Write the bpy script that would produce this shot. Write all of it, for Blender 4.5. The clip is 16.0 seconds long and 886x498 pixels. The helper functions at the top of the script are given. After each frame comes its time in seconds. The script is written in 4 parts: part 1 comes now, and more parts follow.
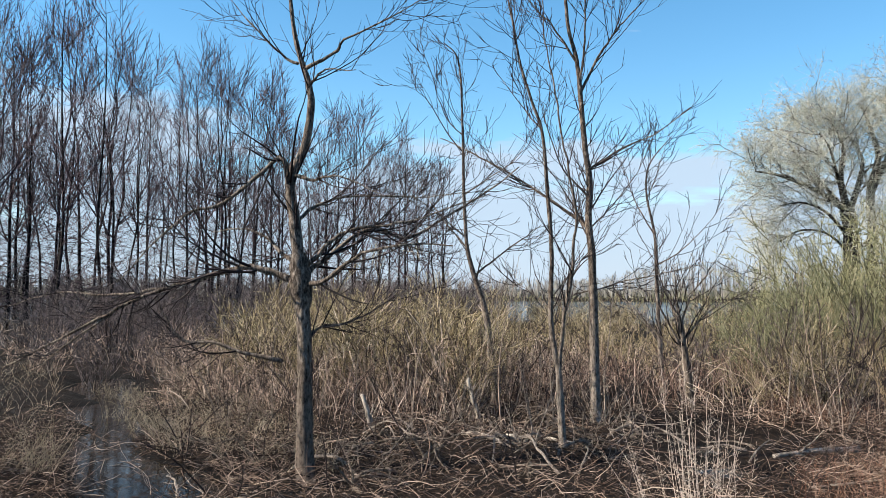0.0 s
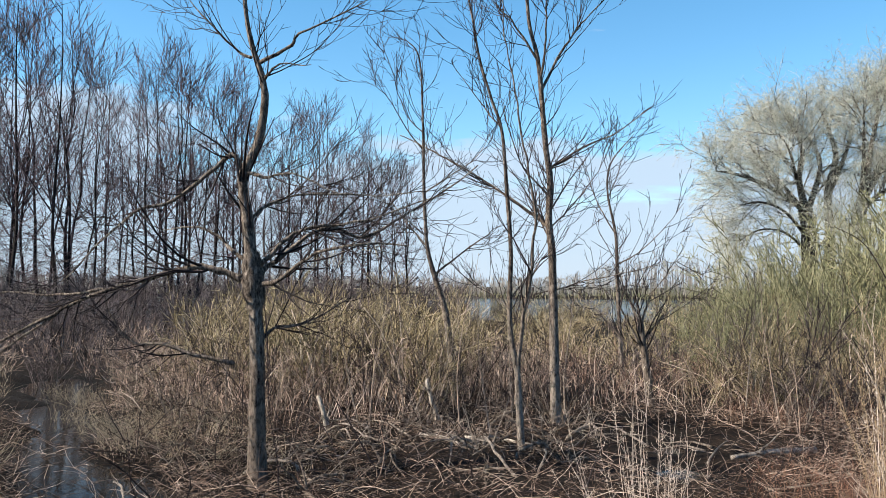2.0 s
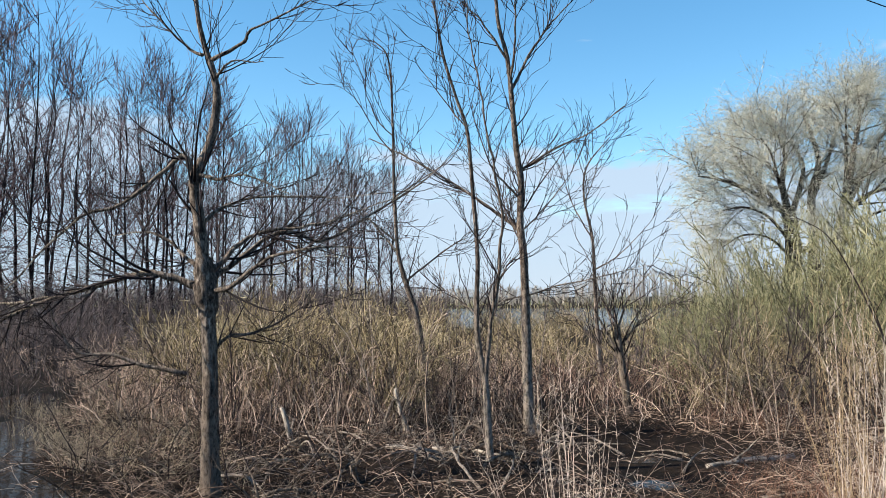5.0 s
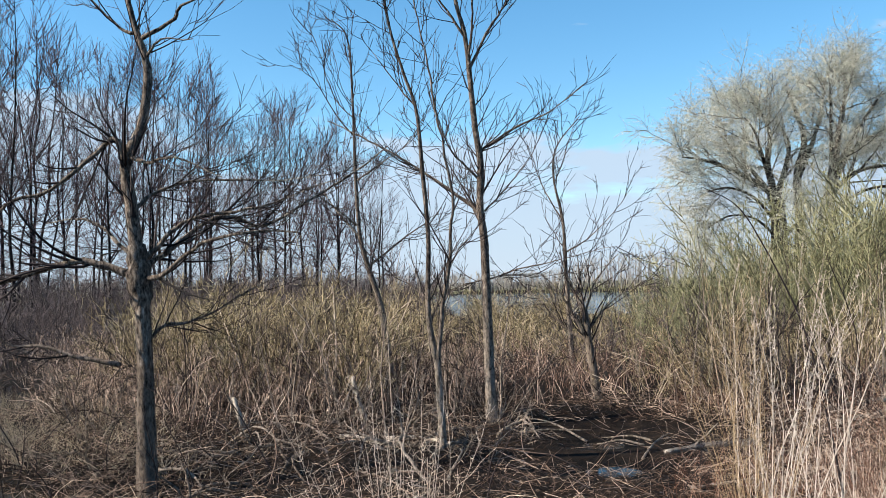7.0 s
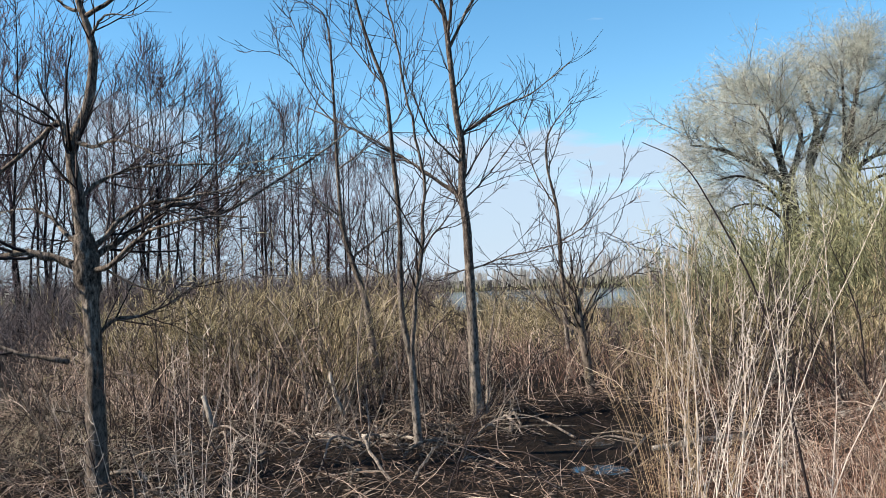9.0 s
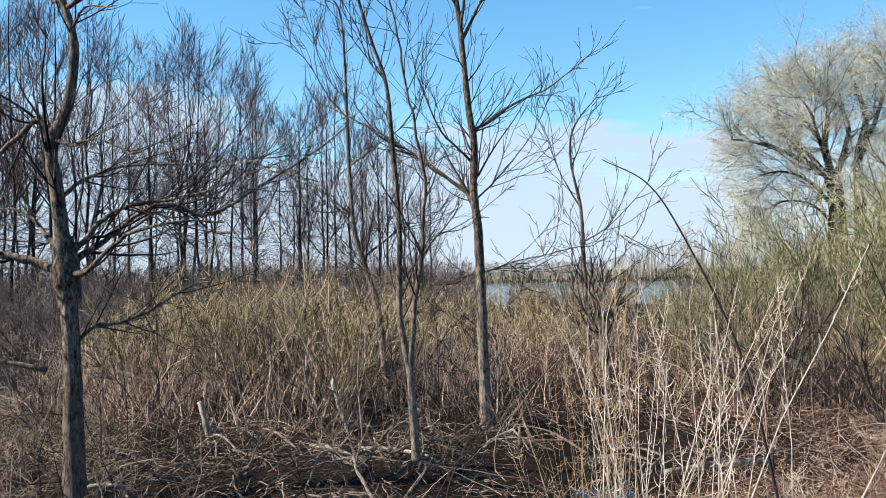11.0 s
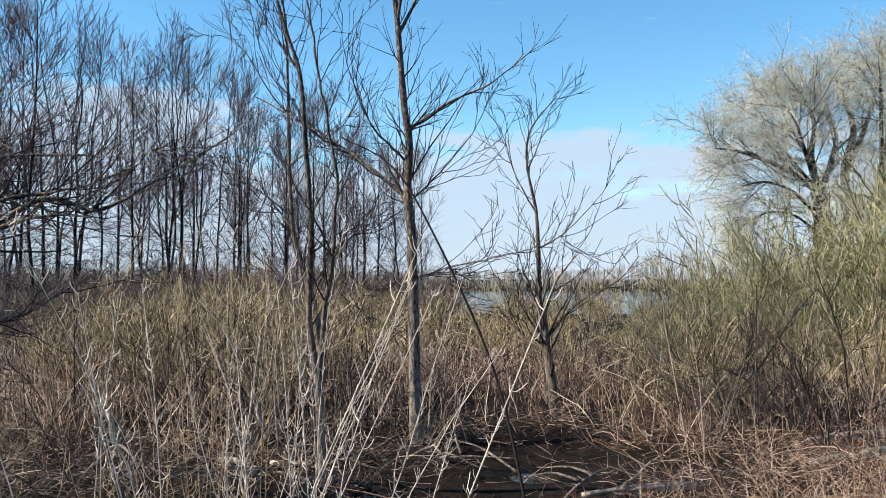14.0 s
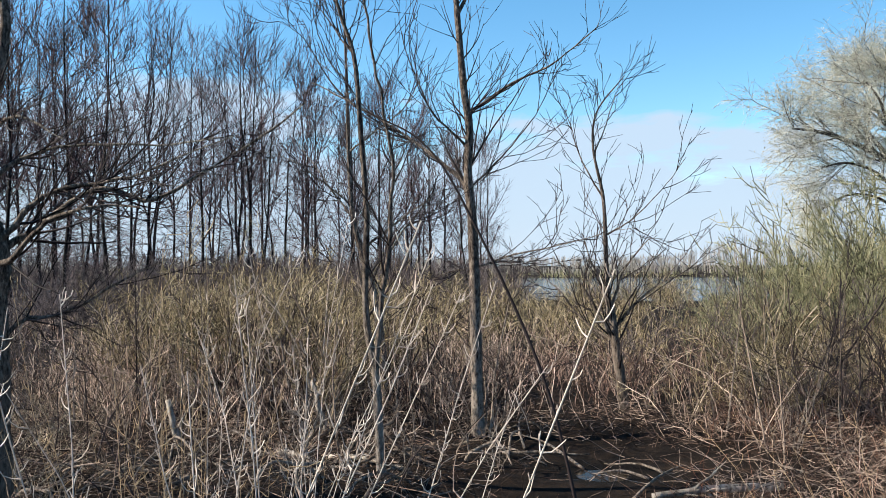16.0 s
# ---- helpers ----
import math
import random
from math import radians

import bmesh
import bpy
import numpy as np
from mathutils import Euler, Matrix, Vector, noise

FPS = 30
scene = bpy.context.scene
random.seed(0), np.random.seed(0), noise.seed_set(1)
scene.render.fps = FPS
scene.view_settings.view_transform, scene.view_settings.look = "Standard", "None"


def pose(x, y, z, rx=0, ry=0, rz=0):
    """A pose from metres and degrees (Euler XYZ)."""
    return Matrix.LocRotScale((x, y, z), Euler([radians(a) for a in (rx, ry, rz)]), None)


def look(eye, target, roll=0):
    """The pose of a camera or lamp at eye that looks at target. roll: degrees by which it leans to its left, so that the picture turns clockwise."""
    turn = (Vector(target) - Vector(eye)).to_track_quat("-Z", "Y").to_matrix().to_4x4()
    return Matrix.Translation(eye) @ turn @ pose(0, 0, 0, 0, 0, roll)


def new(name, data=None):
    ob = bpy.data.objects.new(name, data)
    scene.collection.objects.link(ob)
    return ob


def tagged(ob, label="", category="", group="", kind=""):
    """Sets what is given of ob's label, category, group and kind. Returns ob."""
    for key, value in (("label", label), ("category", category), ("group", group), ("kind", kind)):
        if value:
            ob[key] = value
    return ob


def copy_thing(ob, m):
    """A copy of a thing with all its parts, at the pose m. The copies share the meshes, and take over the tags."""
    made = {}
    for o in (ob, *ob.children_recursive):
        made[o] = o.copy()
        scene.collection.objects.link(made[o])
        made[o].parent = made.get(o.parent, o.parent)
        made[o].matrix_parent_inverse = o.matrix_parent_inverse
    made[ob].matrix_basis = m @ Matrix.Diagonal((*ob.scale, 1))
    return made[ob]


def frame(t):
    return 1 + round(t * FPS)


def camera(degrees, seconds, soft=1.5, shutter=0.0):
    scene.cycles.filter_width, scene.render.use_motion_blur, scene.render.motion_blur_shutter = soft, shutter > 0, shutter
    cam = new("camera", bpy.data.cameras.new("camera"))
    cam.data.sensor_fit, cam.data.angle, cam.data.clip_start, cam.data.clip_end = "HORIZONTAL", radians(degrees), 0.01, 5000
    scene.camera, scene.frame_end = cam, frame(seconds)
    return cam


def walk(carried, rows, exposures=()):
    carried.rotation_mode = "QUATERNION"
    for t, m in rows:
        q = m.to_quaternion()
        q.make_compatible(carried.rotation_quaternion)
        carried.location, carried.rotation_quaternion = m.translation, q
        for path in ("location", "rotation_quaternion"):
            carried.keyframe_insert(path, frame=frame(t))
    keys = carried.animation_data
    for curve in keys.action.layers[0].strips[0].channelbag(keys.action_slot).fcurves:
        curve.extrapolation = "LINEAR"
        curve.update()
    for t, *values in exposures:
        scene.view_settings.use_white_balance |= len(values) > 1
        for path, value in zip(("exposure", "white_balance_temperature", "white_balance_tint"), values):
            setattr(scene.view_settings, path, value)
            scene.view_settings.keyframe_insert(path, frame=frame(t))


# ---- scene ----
cam = camera(54.0, 16.0, 0.5)
PATH = [
    (0, (1.856, -0.343, 2.232), (1.592, 1.638, 2.324), 0.3),
    (0.5, (1.86, -0.278, 2.245), (1.608, 1.704, 2.334), 0.2),
    (1, (1.863, -0.227, 2.247), (1.629, 1.757, 2.335), 0.3),
    (1.5, (1.878, -0.179, 2.269), (1.667, 1.808, 2.354), 0.3),
    (2, (1.928, -0.139, 2.273), (1.744, 1.851, 2.359), 0.4),
    (2.5, (2.019, -0.1, 2.265), (1.861, 1.892, 2.355), 0.5),
    (3, (2.067, -0.038, 2.271), (1.94, 1.955, 2.366), 0.8),
    (3.5, (2.128, 0.023, 2.264), (2.023, 2.017, 2.368), 0.9),
    (4, (2.122, 0.096, 2.246), (1.998, 2.089, 2.357), 0.6),
    (6.5, (2.651, 0.633, 2.173), (2.473, 2.623, 2.266), -0.6),
    (7, (2.811, 0.713, 2.176), (2.654, 2.705, 2.255), -1.0),
    (7.5, (2.937, 0.778, 2.18), (2.786, 2.771, 2.247), -1.4),
    (8, (3.114, 0.98, 2.116), (2.944, 2.972, 2.184), -1.7),
    (8.5, (3.194, 1.198, 2.143), (3.011, 3.189, 2.204), -1.5),
    (9, (3.305, 1.38, 2.052), (3.106, 3.369, 2.127), -1.8),
    (11.5, (3.774, 2.195, 2.259), (3.468, 4.17, 2.309), -0.9),
    (12, (3.844, 2.375, 2.259), (3.595, 4.359, 2.309), -0.5),
    (12.5, (4.019, 2.541, 2.255), (3.812, 4.529, 2.305), -0.1),
    (13, (4.181, 2.772, 2.259), (4.015, 4.764, 2.311), 0.2),
    (13.5, (4.46, 2.702, 2.194), (4.264, 4.691, 2.259), 0.2),
    (14, (4.567, 2.76, 2.209), (4.262, 4.736, 2.279), -0.0),
    (14.5, (4.614, 2.922, 2.246), (4.206, 4.878, 2.331), 0.0),
    (15, (4.578, 3.129, 2.27), (4.131, 5.076, 2.369), 0.3),
    (15.5, (4.555, 3.174, 2.276), (4.103, 5.121, 2.354), 0.1),
    (16, (4.576, 3.143, 2.234), (4.119, 5.09, 2.274), -0.3),
]
walk(cam, [(t, look(eye, target, roll)) for t, eye, target, roll in PATH], ((0, 1.45), (3, 1.50), (5, 1.44), (9, 1.42), (11.3, 1.55), (12.6, 1.56), (14, 1.45), (16, 1.48)))

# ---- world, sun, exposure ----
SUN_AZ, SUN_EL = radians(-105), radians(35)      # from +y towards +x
sun_from = Vector((math.sin(SUN_AZ) * math.cos(SUN_EL), math.cos(SUN_AZ) * math.cos(SUN_EL), math.sin(SUN_EL)))
scene.view_settings.exposure = 1.47

world = bpy.data.worlds.new("world")
scene.world = world
world.use_nodes = True
wn, wl = world.node_tree.nodes, world.node_tree.links
wn.clear()
sky = wn.new("ShaderNodeTexSky")
sky.sky_type = "NISHITA"
sky.sun_disc = False
sky.sun_elevation = SUN_EL
sky.sun_rotation = SUN_AZ
sky.air_density, sky.dust_density, sky.ozone_density = 1.0, 0.0, 3.0
coord = wn.new("ShaderNodeTexCoord")
sep = wn.new("ShaderNodeSeparateXYZ")
wl.new(coord.outputs["Generated"], sep.inputs[0])


def wmath(op, a, b=None, clamp=False):
    n = wn.new("ShaderNodeMath")
    n.operation, n.use_clamp = op, clamp
    for i, v in enumerate((a, b)):
        if v is None:
            continue
        if isinstance(v, (int, float)):
            n.inputs[i].default_value = v
        else:
            wl.new(v, n.inputs[i])
    return n.outputs[0]


# thin cloud sheet, seen edge-on towards the horizon
scale_vec = wn.new("ShaderNodeMapping")
scale_vec.inputs["Scale"].default_value = (2.2, 2.2, 9.0)
scale_vec.inputs["Location"].default_value = (0.7, 0.2, 0.1)
wl.new(coord.outputs["Generated"], scale_vec.inputs[0])
cl = wn.new("ShaderNodeTexNoise")
cl.inputs["Scale"].default_value, cl.inputs["Detail"].default_value, cl.inputs["Roughness"].default_value = 1.6, 7, 0.55
wl.new(scale_vec.outputs[0], cl.inputs["Vector"])
top = wmath("SUBTRACT", wmath("MULTIPLY", wmath("SUBTRACT", cl.outputs["Fac"], 0.22), 0.69), sep.outputs["Z"])
mask = wmath("MULTIPLY", top, 17.0, True)
veil = wmath("MULTIPLY", mask, 0.93)
bright = wn.new("ShaderNodeMix")
bright.data_type = "RGBA"
bright.inputs["B"].default_value = (2.95, 3.68, 4.55, 1)
wl.new(veil, bright.inputs["Factor"])
deep = wn.new("ShaderNodeHueSaturation")
deep.inputs["Saturation"].default_value = 1.22
deep.inputs["Hue"].default_value = 0.49
wl.new(sky.outputs[0], deep.inputs["Color"])
wl.new(deep.outputs[0], bright.inputs["A"])
bg = wn.new("ShaderNodeBackground")
bg.inputs["Strength"].default_value = 0.076
wl.new(bright.outputs["Result"], bg.inputs["Color"])
out = wn.new("ShaderNodeOutputWorld")
wl.new(bg.outputs[0], out.inputs[0])

sun = new("sun", bpy.data.lights.new("sun", "SUN"))
sun.data.energy, sun.data.angle, sun.data.color = 5.0, radians(0.5), (1.0, 0.89, 0.74)
sun.matrix_world = look(sun_from * 60, (0, 0, 0))


# ---- materials ----
def mat(name, rough=0.85):
    m = bpy.data.materials.new(name)
    m.use_nodes = True
    p = m.node_tree.nodes["Principled BSDF"]
    p.inputs["Roughness"].default_value = rough
    p.inputs["Specular IOR Level"].default_value = 0.12
    return m, m.node_tree.nodes, m.node_tree.links, p


def ramp(n, stops):
    r = n.new("ShaderNodeValToRGB")
    while len(r.color_ramp.elements) < len(stops):
        r.color_ramp.elements.new(0.5)
    for e, (at, c) in zip(r.color_ramp.elements, stops):
        e.position, e.color = at, (*c, 1)
    return r


def tex(n, l, scale, detail=5, stretch=(1, 1, 1), rough=0.6):
    c = n.new("ShaderNodeTexCoord")
    mp = n.new("ShaderNodeMapping")
    mp.inputs["Scale"].default_value = stretch
    t = n.new("ShaderNodeTexNoise")
    t.inputs["Scale"].default_value, t.inputs["Detail"].default_value, t.inputs["Roughness"].default_value = scale, detail, rough
    l.new(c.outputs["Object"], mp.inputs[0])
    l.new(mp.outputs[0], t.inputs["Vector"])
    return t


def mixed(n, l, a, b, fac, mode="MIX"):
    x = n.new("ShaderNodeMix")
    x.data_type, x.blend_type = "RGBA", mode
    for key, v in (("A", a), ("B", b), ("Factor", fac)):
        if isinstance(v, (int, float)):
            x.inputs[key].default_value = v
        elif isinstance(v, tuple):
            x.inputs[key].default_value = (*v, 1)
        else:
            l.new(v, x.inputs[key])
    return x.outputs["Result"]


def bump(n, l, p, height, strength=0.4, dist=0.01):
    b = n.new("ShaderNodeBump")
    b.inputs["Strength"].default_value, b.inputs["Distance"].default_value = strength, dist
    l.new(height, b.inputs["Height"])
    l.new(b.outputs[0], p.inputs["Normal"])


TONE = 0.64     # overall reflectance of the weathered plant matter


def toned(c):
    return tuple(v * TONE for v in c)


def bark(name, dark, mid, pale, moss=None, grain=30.0, lit_foot=None):
    """Furrowed bark: vertical plates, paler patches, lichen, and a foot paled as if lit."""
    m, n, l, p = mat(name, 0.9)
    plates = tex(n, l, grain, 8, (1, 1, 0.34), 0.78)
    r = ramp(n, ((0.38, toned(dark)), (0.5, toned(mid)), (0.64, toned(pale))))
    l.new(plates.outputs["Fac"], r.inputs[0])
    patch = tex(n, l, 2.3, 4, (1, 1, 0.5))
    r2 = ramp(n, ((0.40, (0.6, 0.58, 0.57)), (0.60, (1.4, 1.37, 1.33))))
    l.new(patch.outputs["Fac"], r2.inputs[0])
    col = mixed(n, l, r.outputs[0], r2.outputs[0], 1.0, "MULTIPLY")
    if moss:
        spots = tex(n, l, 9.0, 5)
        r3 = ramp(n, ((0.56, (0, 0, 0)), (0.68, (0.7, 0.7, 0.7))))
        l.new(spots.outputs["Fac"], r3.inputs[0])
        col = mixed(n, l, col, toned(moss), r3.outputs[0])
    # sunlit look of the lower stem painted into the colour, fading upwards
    if lit_foot:
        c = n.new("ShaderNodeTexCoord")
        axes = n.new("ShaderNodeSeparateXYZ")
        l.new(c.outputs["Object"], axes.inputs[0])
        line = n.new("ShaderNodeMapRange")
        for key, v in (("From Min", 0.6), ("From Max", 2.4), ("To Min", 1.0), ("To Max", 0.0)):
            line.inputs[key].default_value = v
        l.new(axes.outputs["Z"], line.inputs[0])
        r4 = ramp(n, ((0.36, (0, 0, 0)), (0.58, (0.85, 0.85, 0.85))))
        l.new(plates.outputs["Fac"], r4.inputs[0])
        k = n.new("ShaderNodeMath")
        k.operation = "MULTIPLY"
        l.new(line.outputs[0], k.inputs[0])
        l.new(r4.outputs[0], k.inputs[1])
        col = mixed(n, l, col, toned(lit_foot), k.outputs[0])
    l.new(col, p.inputs["Base Color"])
    bump(n, l, p, plates.outputs["Fac"], 1.0, 0.045)
    return m


def twigs_mat(name, stops, rough=0.7, fleck=14.0):
    """Thin stems, each of its own shade, with finer mottling along it."""
    m, n, l, p = mat(name, rough)
    g = n.new("ShaderNodeNewGeometry")
    r = ramp(n, [(at, toned(c)) for at, c in stops])
    l.new(g.outputs["Random Per Island"], r.inputs[0])
    t = tex(n, l, fleck, 4)
    r2 = ramp(n, ((0.3, (0.6, 0.6, 0.6)), (0.7, (1.3, 1.28, 1.25))))
    l.new(t.outputs["Fac"], r2.inputs[0])
    l.new(mixed(n, l, r.outputs[0], r2.outputs[0], 1.0, "MULTIPLY"), p.inputs["Base Color"])
    return m


def leaf_mat(name, stops):
    m, n, l, p = mat(name, 0.6)
    g = n.new("ShaderNodeNewGeometry")
    r = ramp(n, [(at, toned(c)) for at, c in stops])
    l.new(g.outputs["Random Per Island"], r.inputs[0])
    l.new(r.outputs[0], p.inputs["Base Color"])
    tr = n.new("ShaderNodeBsdfTranslucent")
    l.new(r.outputs[0], tr.inputs["Color"])
    mx = n.new("ShaderNodeMixShader")
    mx.inputs[0].default_value = 0.35
    l.new(p.outputs[0], mx.inputs[1])
    l.new(tr.outputs[0], mx.inputs[2])
    l.new(mx.outputs[0], n["Material Output"].inputs[0])
    return m


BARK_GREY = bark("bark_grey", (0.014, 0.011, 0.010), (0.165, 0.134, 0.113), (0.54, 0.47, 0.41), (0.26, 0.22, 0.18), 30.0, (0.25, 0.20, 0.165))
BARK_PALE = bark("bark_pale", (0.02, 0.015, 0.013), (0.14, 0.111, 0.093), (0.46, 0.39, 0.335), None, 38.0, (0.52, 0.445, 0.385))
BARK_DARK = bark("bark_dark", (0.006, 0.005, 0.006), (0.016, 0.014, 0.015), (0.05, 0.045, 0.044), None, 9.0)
BARK_BLEACHED = bark("bark_bleached", (0.20, 0.175, 0.15), (0.48, 0.43, 0.38), (0.78, 0.72, 0.65), None, 22.0)
BARK_LOG = bark("bark_dead", (0.06, 0.05, 0.043), (0.20, 0.17, 0.145), (0.46, 0.41, 0.355), None, 22.0)
TWIG_NEAR = twigs_mat("twig_near", ((0.0, (0.014, 0.010, 0.011)), (0.6, (0.040, 0.030, 0.031)), (1.0, (0.13, 0.10, 0.095))))
TWIG_FOREST = twigs_mat("twig_forest", ((0.0, (0.018, 0.011, 0.015)), (0.6, (0.075, 0.048, 0.058)), (1.0, (0.23, 0.16, 0.178))))
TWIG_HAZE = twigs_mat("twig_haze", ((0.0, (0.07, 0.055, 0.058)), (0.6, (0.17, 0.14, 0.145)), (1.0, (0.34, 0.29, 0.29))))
BRANCH_WILLOW = twigs_mat("branch_willow", ((0.0, (0.07, 0.065, 0.058)), (0.6, (0.17, 0.16, 0.14)), (1.0, (0.34, 0.325, 0.29))))
TWIG_WILLOW = twigs_mat("twig_willow", ((0.0, (0.36, 0.37, 0.32)), (0.5, (0.56, 0.575, 0.50)), (1.0, (0.78, 0.80, 0.71))))
BARK_WILLOW = bark("bark_willow", (0.012, 0.010, 0.010), (0.06, 0.052, 0.047), (0.22, 0.20, 0.18), None, 9.0)
CANE = twigs_mat("cane", ((0.0, (0.034, 0.026, 0.021)), (0.36, (0.175, 0.138, 0.113)), (0.7, (0.46, 0.37, 0.305)), (1.0, (0.98, 0.83, 0.70))), 0.8, 10.0)
SHOOT_OLIVE = twigs_mat("shoot_olive", ((0.0, (0.038, 0.029, 0.019)), (0.32, (0.175, 0.136, 0.079)), (0.62, (0.44, 0.36, 0.208)), (1.0, (0.95, 0.82, 0.56))))
SHOOT_GREEN = twigs_mat("shoot_green", ((0.0, (0.06, 0.055, 0.035)), (0.3, (0.19, 0.19, 0.11)), (0.65, (0.34, 0.345, 0.20)), (1.0, (0.53, 0.51, 0.345))))
SHOOT_BROWN = twigs_mat("shoot_brown", ((0.0, (0.03, 0.020, 0.017)), (0.32, (0.19, 0.133, 0.108)), (0.64, (0.54, 0.405, 0.335)), (1.0, (1.1, 0.90, 0.76))))
SHOOT_RUST = twigs_mat("shoot_rust", ((0.0, (0.05, 0.021, 0.015)), (0.45, (0.22, 0.102, 0.070)), (0.8, (0.43, 0.24, 0.165)), (1.0, (0.68, 0.48, 0.355))))
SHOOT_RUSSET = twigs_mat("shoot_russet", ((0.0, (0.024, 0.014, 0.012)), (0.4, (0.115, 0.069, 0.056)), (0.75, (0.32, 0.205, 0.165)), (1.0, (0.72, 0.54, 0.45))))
STALK_PALE = twigs_mat("stalk_pale", ((0.0, (0.42, 0.335, 0.275)), (0.5, (0.70, 0.585, 0.50)), (1.0, (1.05, 0.92, 0.81))), 0.75, 30.0)
STALK_WHITE = twigs_mat("stalk_white", ((0.0, (0.44, 0.37, 0.32)), (0.5, (0.68, 0.59, 0.52)), (1.0, (1.0, 0.90, 0.82))), 0.7, 30.0)
STALK_ROSE = twigs_mat("stalk_rose", ((0.0, (0.05, 0.026, 0.020)), (0.5, (0.23, 0.135, 0.105)), (1.0, (0.52, 0.37, 0.30))), 0.75, 30.0)
STALK_TAN = twigs_mat("stalk_tan", ((0.0, (0.26, 0.175, 0.10)), (0.5, (0.46, 0.34, 0.21)), (1.0, (0.68, 0.54, 0.37))), 0.75, 30.0)
LITTER = twigs_mat("litter", ((0.0, (0.010, 0.007, 0.006)), (0.35, (0.07, 0.047, 0.038)), (0.7, (0.25, 0.178, 0.143)), (1.0, (0.70, 0.56, 0.47))), 0.9, 20.0)
STRAW = twigs_mat("straw", ((0.0, (0.16, 0.125, 0.085)), (0.5, (0.36, 0.30, 0.22)), (1.0, (0.66, 0.58, 0.46))), 0.85, 20.0)
LEAF_DEAD = leaf_mat("leaf_dead", ((0.0, (0.02, 0.013, 0.010)), (0.6, (0.11, 0.076, 0.058)), (1.0, (0.40, 0.31, 0.25))))
BUD_GREEN = leaf_mat("bud_green", ((0.0, (0.19, 0.195, 0.085)), (0.5, (0.36, 0.355, 0.17)), (1.0, (0.55, 0.52, 0.30))))
BUD_OLIVE = leaf_mat("bud_olive", ((0.0, (0.12, 0.102, 0.045)), (0.5, (0.27, 0.235, 0.115)), (1.0, (0.50, 0.43, 0.24))))
BUD_WILLOW = leaf_mat("bud_willow", ((0.0, (0.40, 0.39, 0.30)), (0.5, (0.55, 0.54, 0.43)), (1.0, (0.72, 0.70, 0.58))))
# far shore plants: distance haze is put into these colours by paling them
TWIG_FAR_HAZED = twigs_mat("twig_far_hazed", ((0.0, (0.32, 0.30, 0.285)), (0.6, (0.43, 0.41, 0.375)), (1.0, (0.55, 0.52, 0.47))), 0.9, 0.6)
SHOOT_FAR_HAZED = twigs_mat("shoot_far_hazed", ((0.0, (0.24, 0.235, 0.13)), (0.6, (0.40, 0.39, 0.22)), (1.0, (0.56, 0.52, 0.35))), 0.9, 0.6)


def ground_mat():
    m, n, l, p = mat("marsh_ground", 0.95)
    big, mid, fine = tex(n, l, 0.35, 6), tex(n, l, 4.0, 8, (1, 1, 1), 0.7), tex(n, l, 38.0, 6, (1, 1, 1), 0.75)
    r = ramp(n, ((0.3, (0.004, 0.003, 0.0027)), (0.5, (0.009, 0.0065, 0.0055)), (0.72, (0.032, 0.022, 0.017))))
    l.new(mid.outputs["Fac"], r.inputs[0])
    r2 = ramp(n, ((0.35, (0.5, 0.48, 0.46)), (0.65, (1.5, 1.45, 1.35))))
    l.new(fine.outputs["Fac"], r2.inputs[0])
    r3 = ramp(n, ((0.4, (0.85, 0.85, 0.85)), (0.6, (1.2, 1.12, 0.95))))
    l.new(big.outputs["Fac"], r3.inputs[0])
    col = mixed(n, l, r.outputs[0], r2.outputs[0], 1.0, "MULTIPLY")
    col = mixed(n, l, col, r3.outputs[0], 1.0, "MULTIPLY")
    # soaked mud close to the water's level, painted near-black for the dark reflections there
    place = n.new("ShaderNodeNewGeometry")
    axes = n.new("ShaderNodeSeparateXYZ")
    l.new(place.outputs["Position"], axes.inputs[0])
    soaked_dark = n.new("ShaderNodeMapRange")
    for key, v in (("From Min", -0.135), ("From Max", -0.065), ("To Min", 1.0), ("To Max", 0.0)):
        soaked_dark.inputs[key].default_value = v
    l.new(axes.outputs["Z"], soaked_dark.inputs[0])
    l.new(mixed(n, l, col, (0.0028, 0.0022, 0.0019), soaked_dark.outputs[0]), p.inputs["Base Color"])
    bump(n, l, p, fine.outputs["Fac"], 1.0, 0.04)
    return m


def water_mat():
    m, n, l, p = mat("flood_water", 0.03)
    p.inputs["Specular IOR Level"].default_value = 0.5
    t = tex(n, l, 0.5, 4)
    r = ramp(n, ((0.3, (0.006, 0.005, 0.004)), (0.7, (0.016, 0.013, 0.010))))
    l.new(t.outputs["Fac"], r.inputs[0])
    l.new(r.outputs[0], p.inputs["Base Color"])
    p.inputs["IOR"].default_value = 1.33
    w = tex(n, l, 2.6, 5, (1, 2.2, 1))
    place = n.new("ShaderNodeNewGeometry")
    axes = n.new("ShaderNodeSeparateXYZ")
    l.new(place.outputs["Position"], axes.inputs[0])
    open_lake = n.new("ShaderNodeMapRange")
    for key, v in (("From Min", 24), ("From Max", 62), ("To Min", 0.03), ("To Max", 0.4)):
        open_lake.inputs[key].default_value = v
    l.new(axes.outputs["Y"], open_lake.inputs[0])
    waves = n.new("ShaderNodeMath")
    waves.operation = "MULTIPLY"
    l.new(w.outputs["Fac"], waves.inputs[0])
    l.new(open_lake.outputs[0], waves.inputs[1])
    bump(n, l, p, waves.outputs[0], 0.7, 0.12)
    return m


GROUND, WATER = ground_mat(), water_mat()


# ---- mesh tools ----
def unit(v):
    return v / np.maximum(np.linalg.norm(v, axis=-1, keepdims=True), 1e-9)


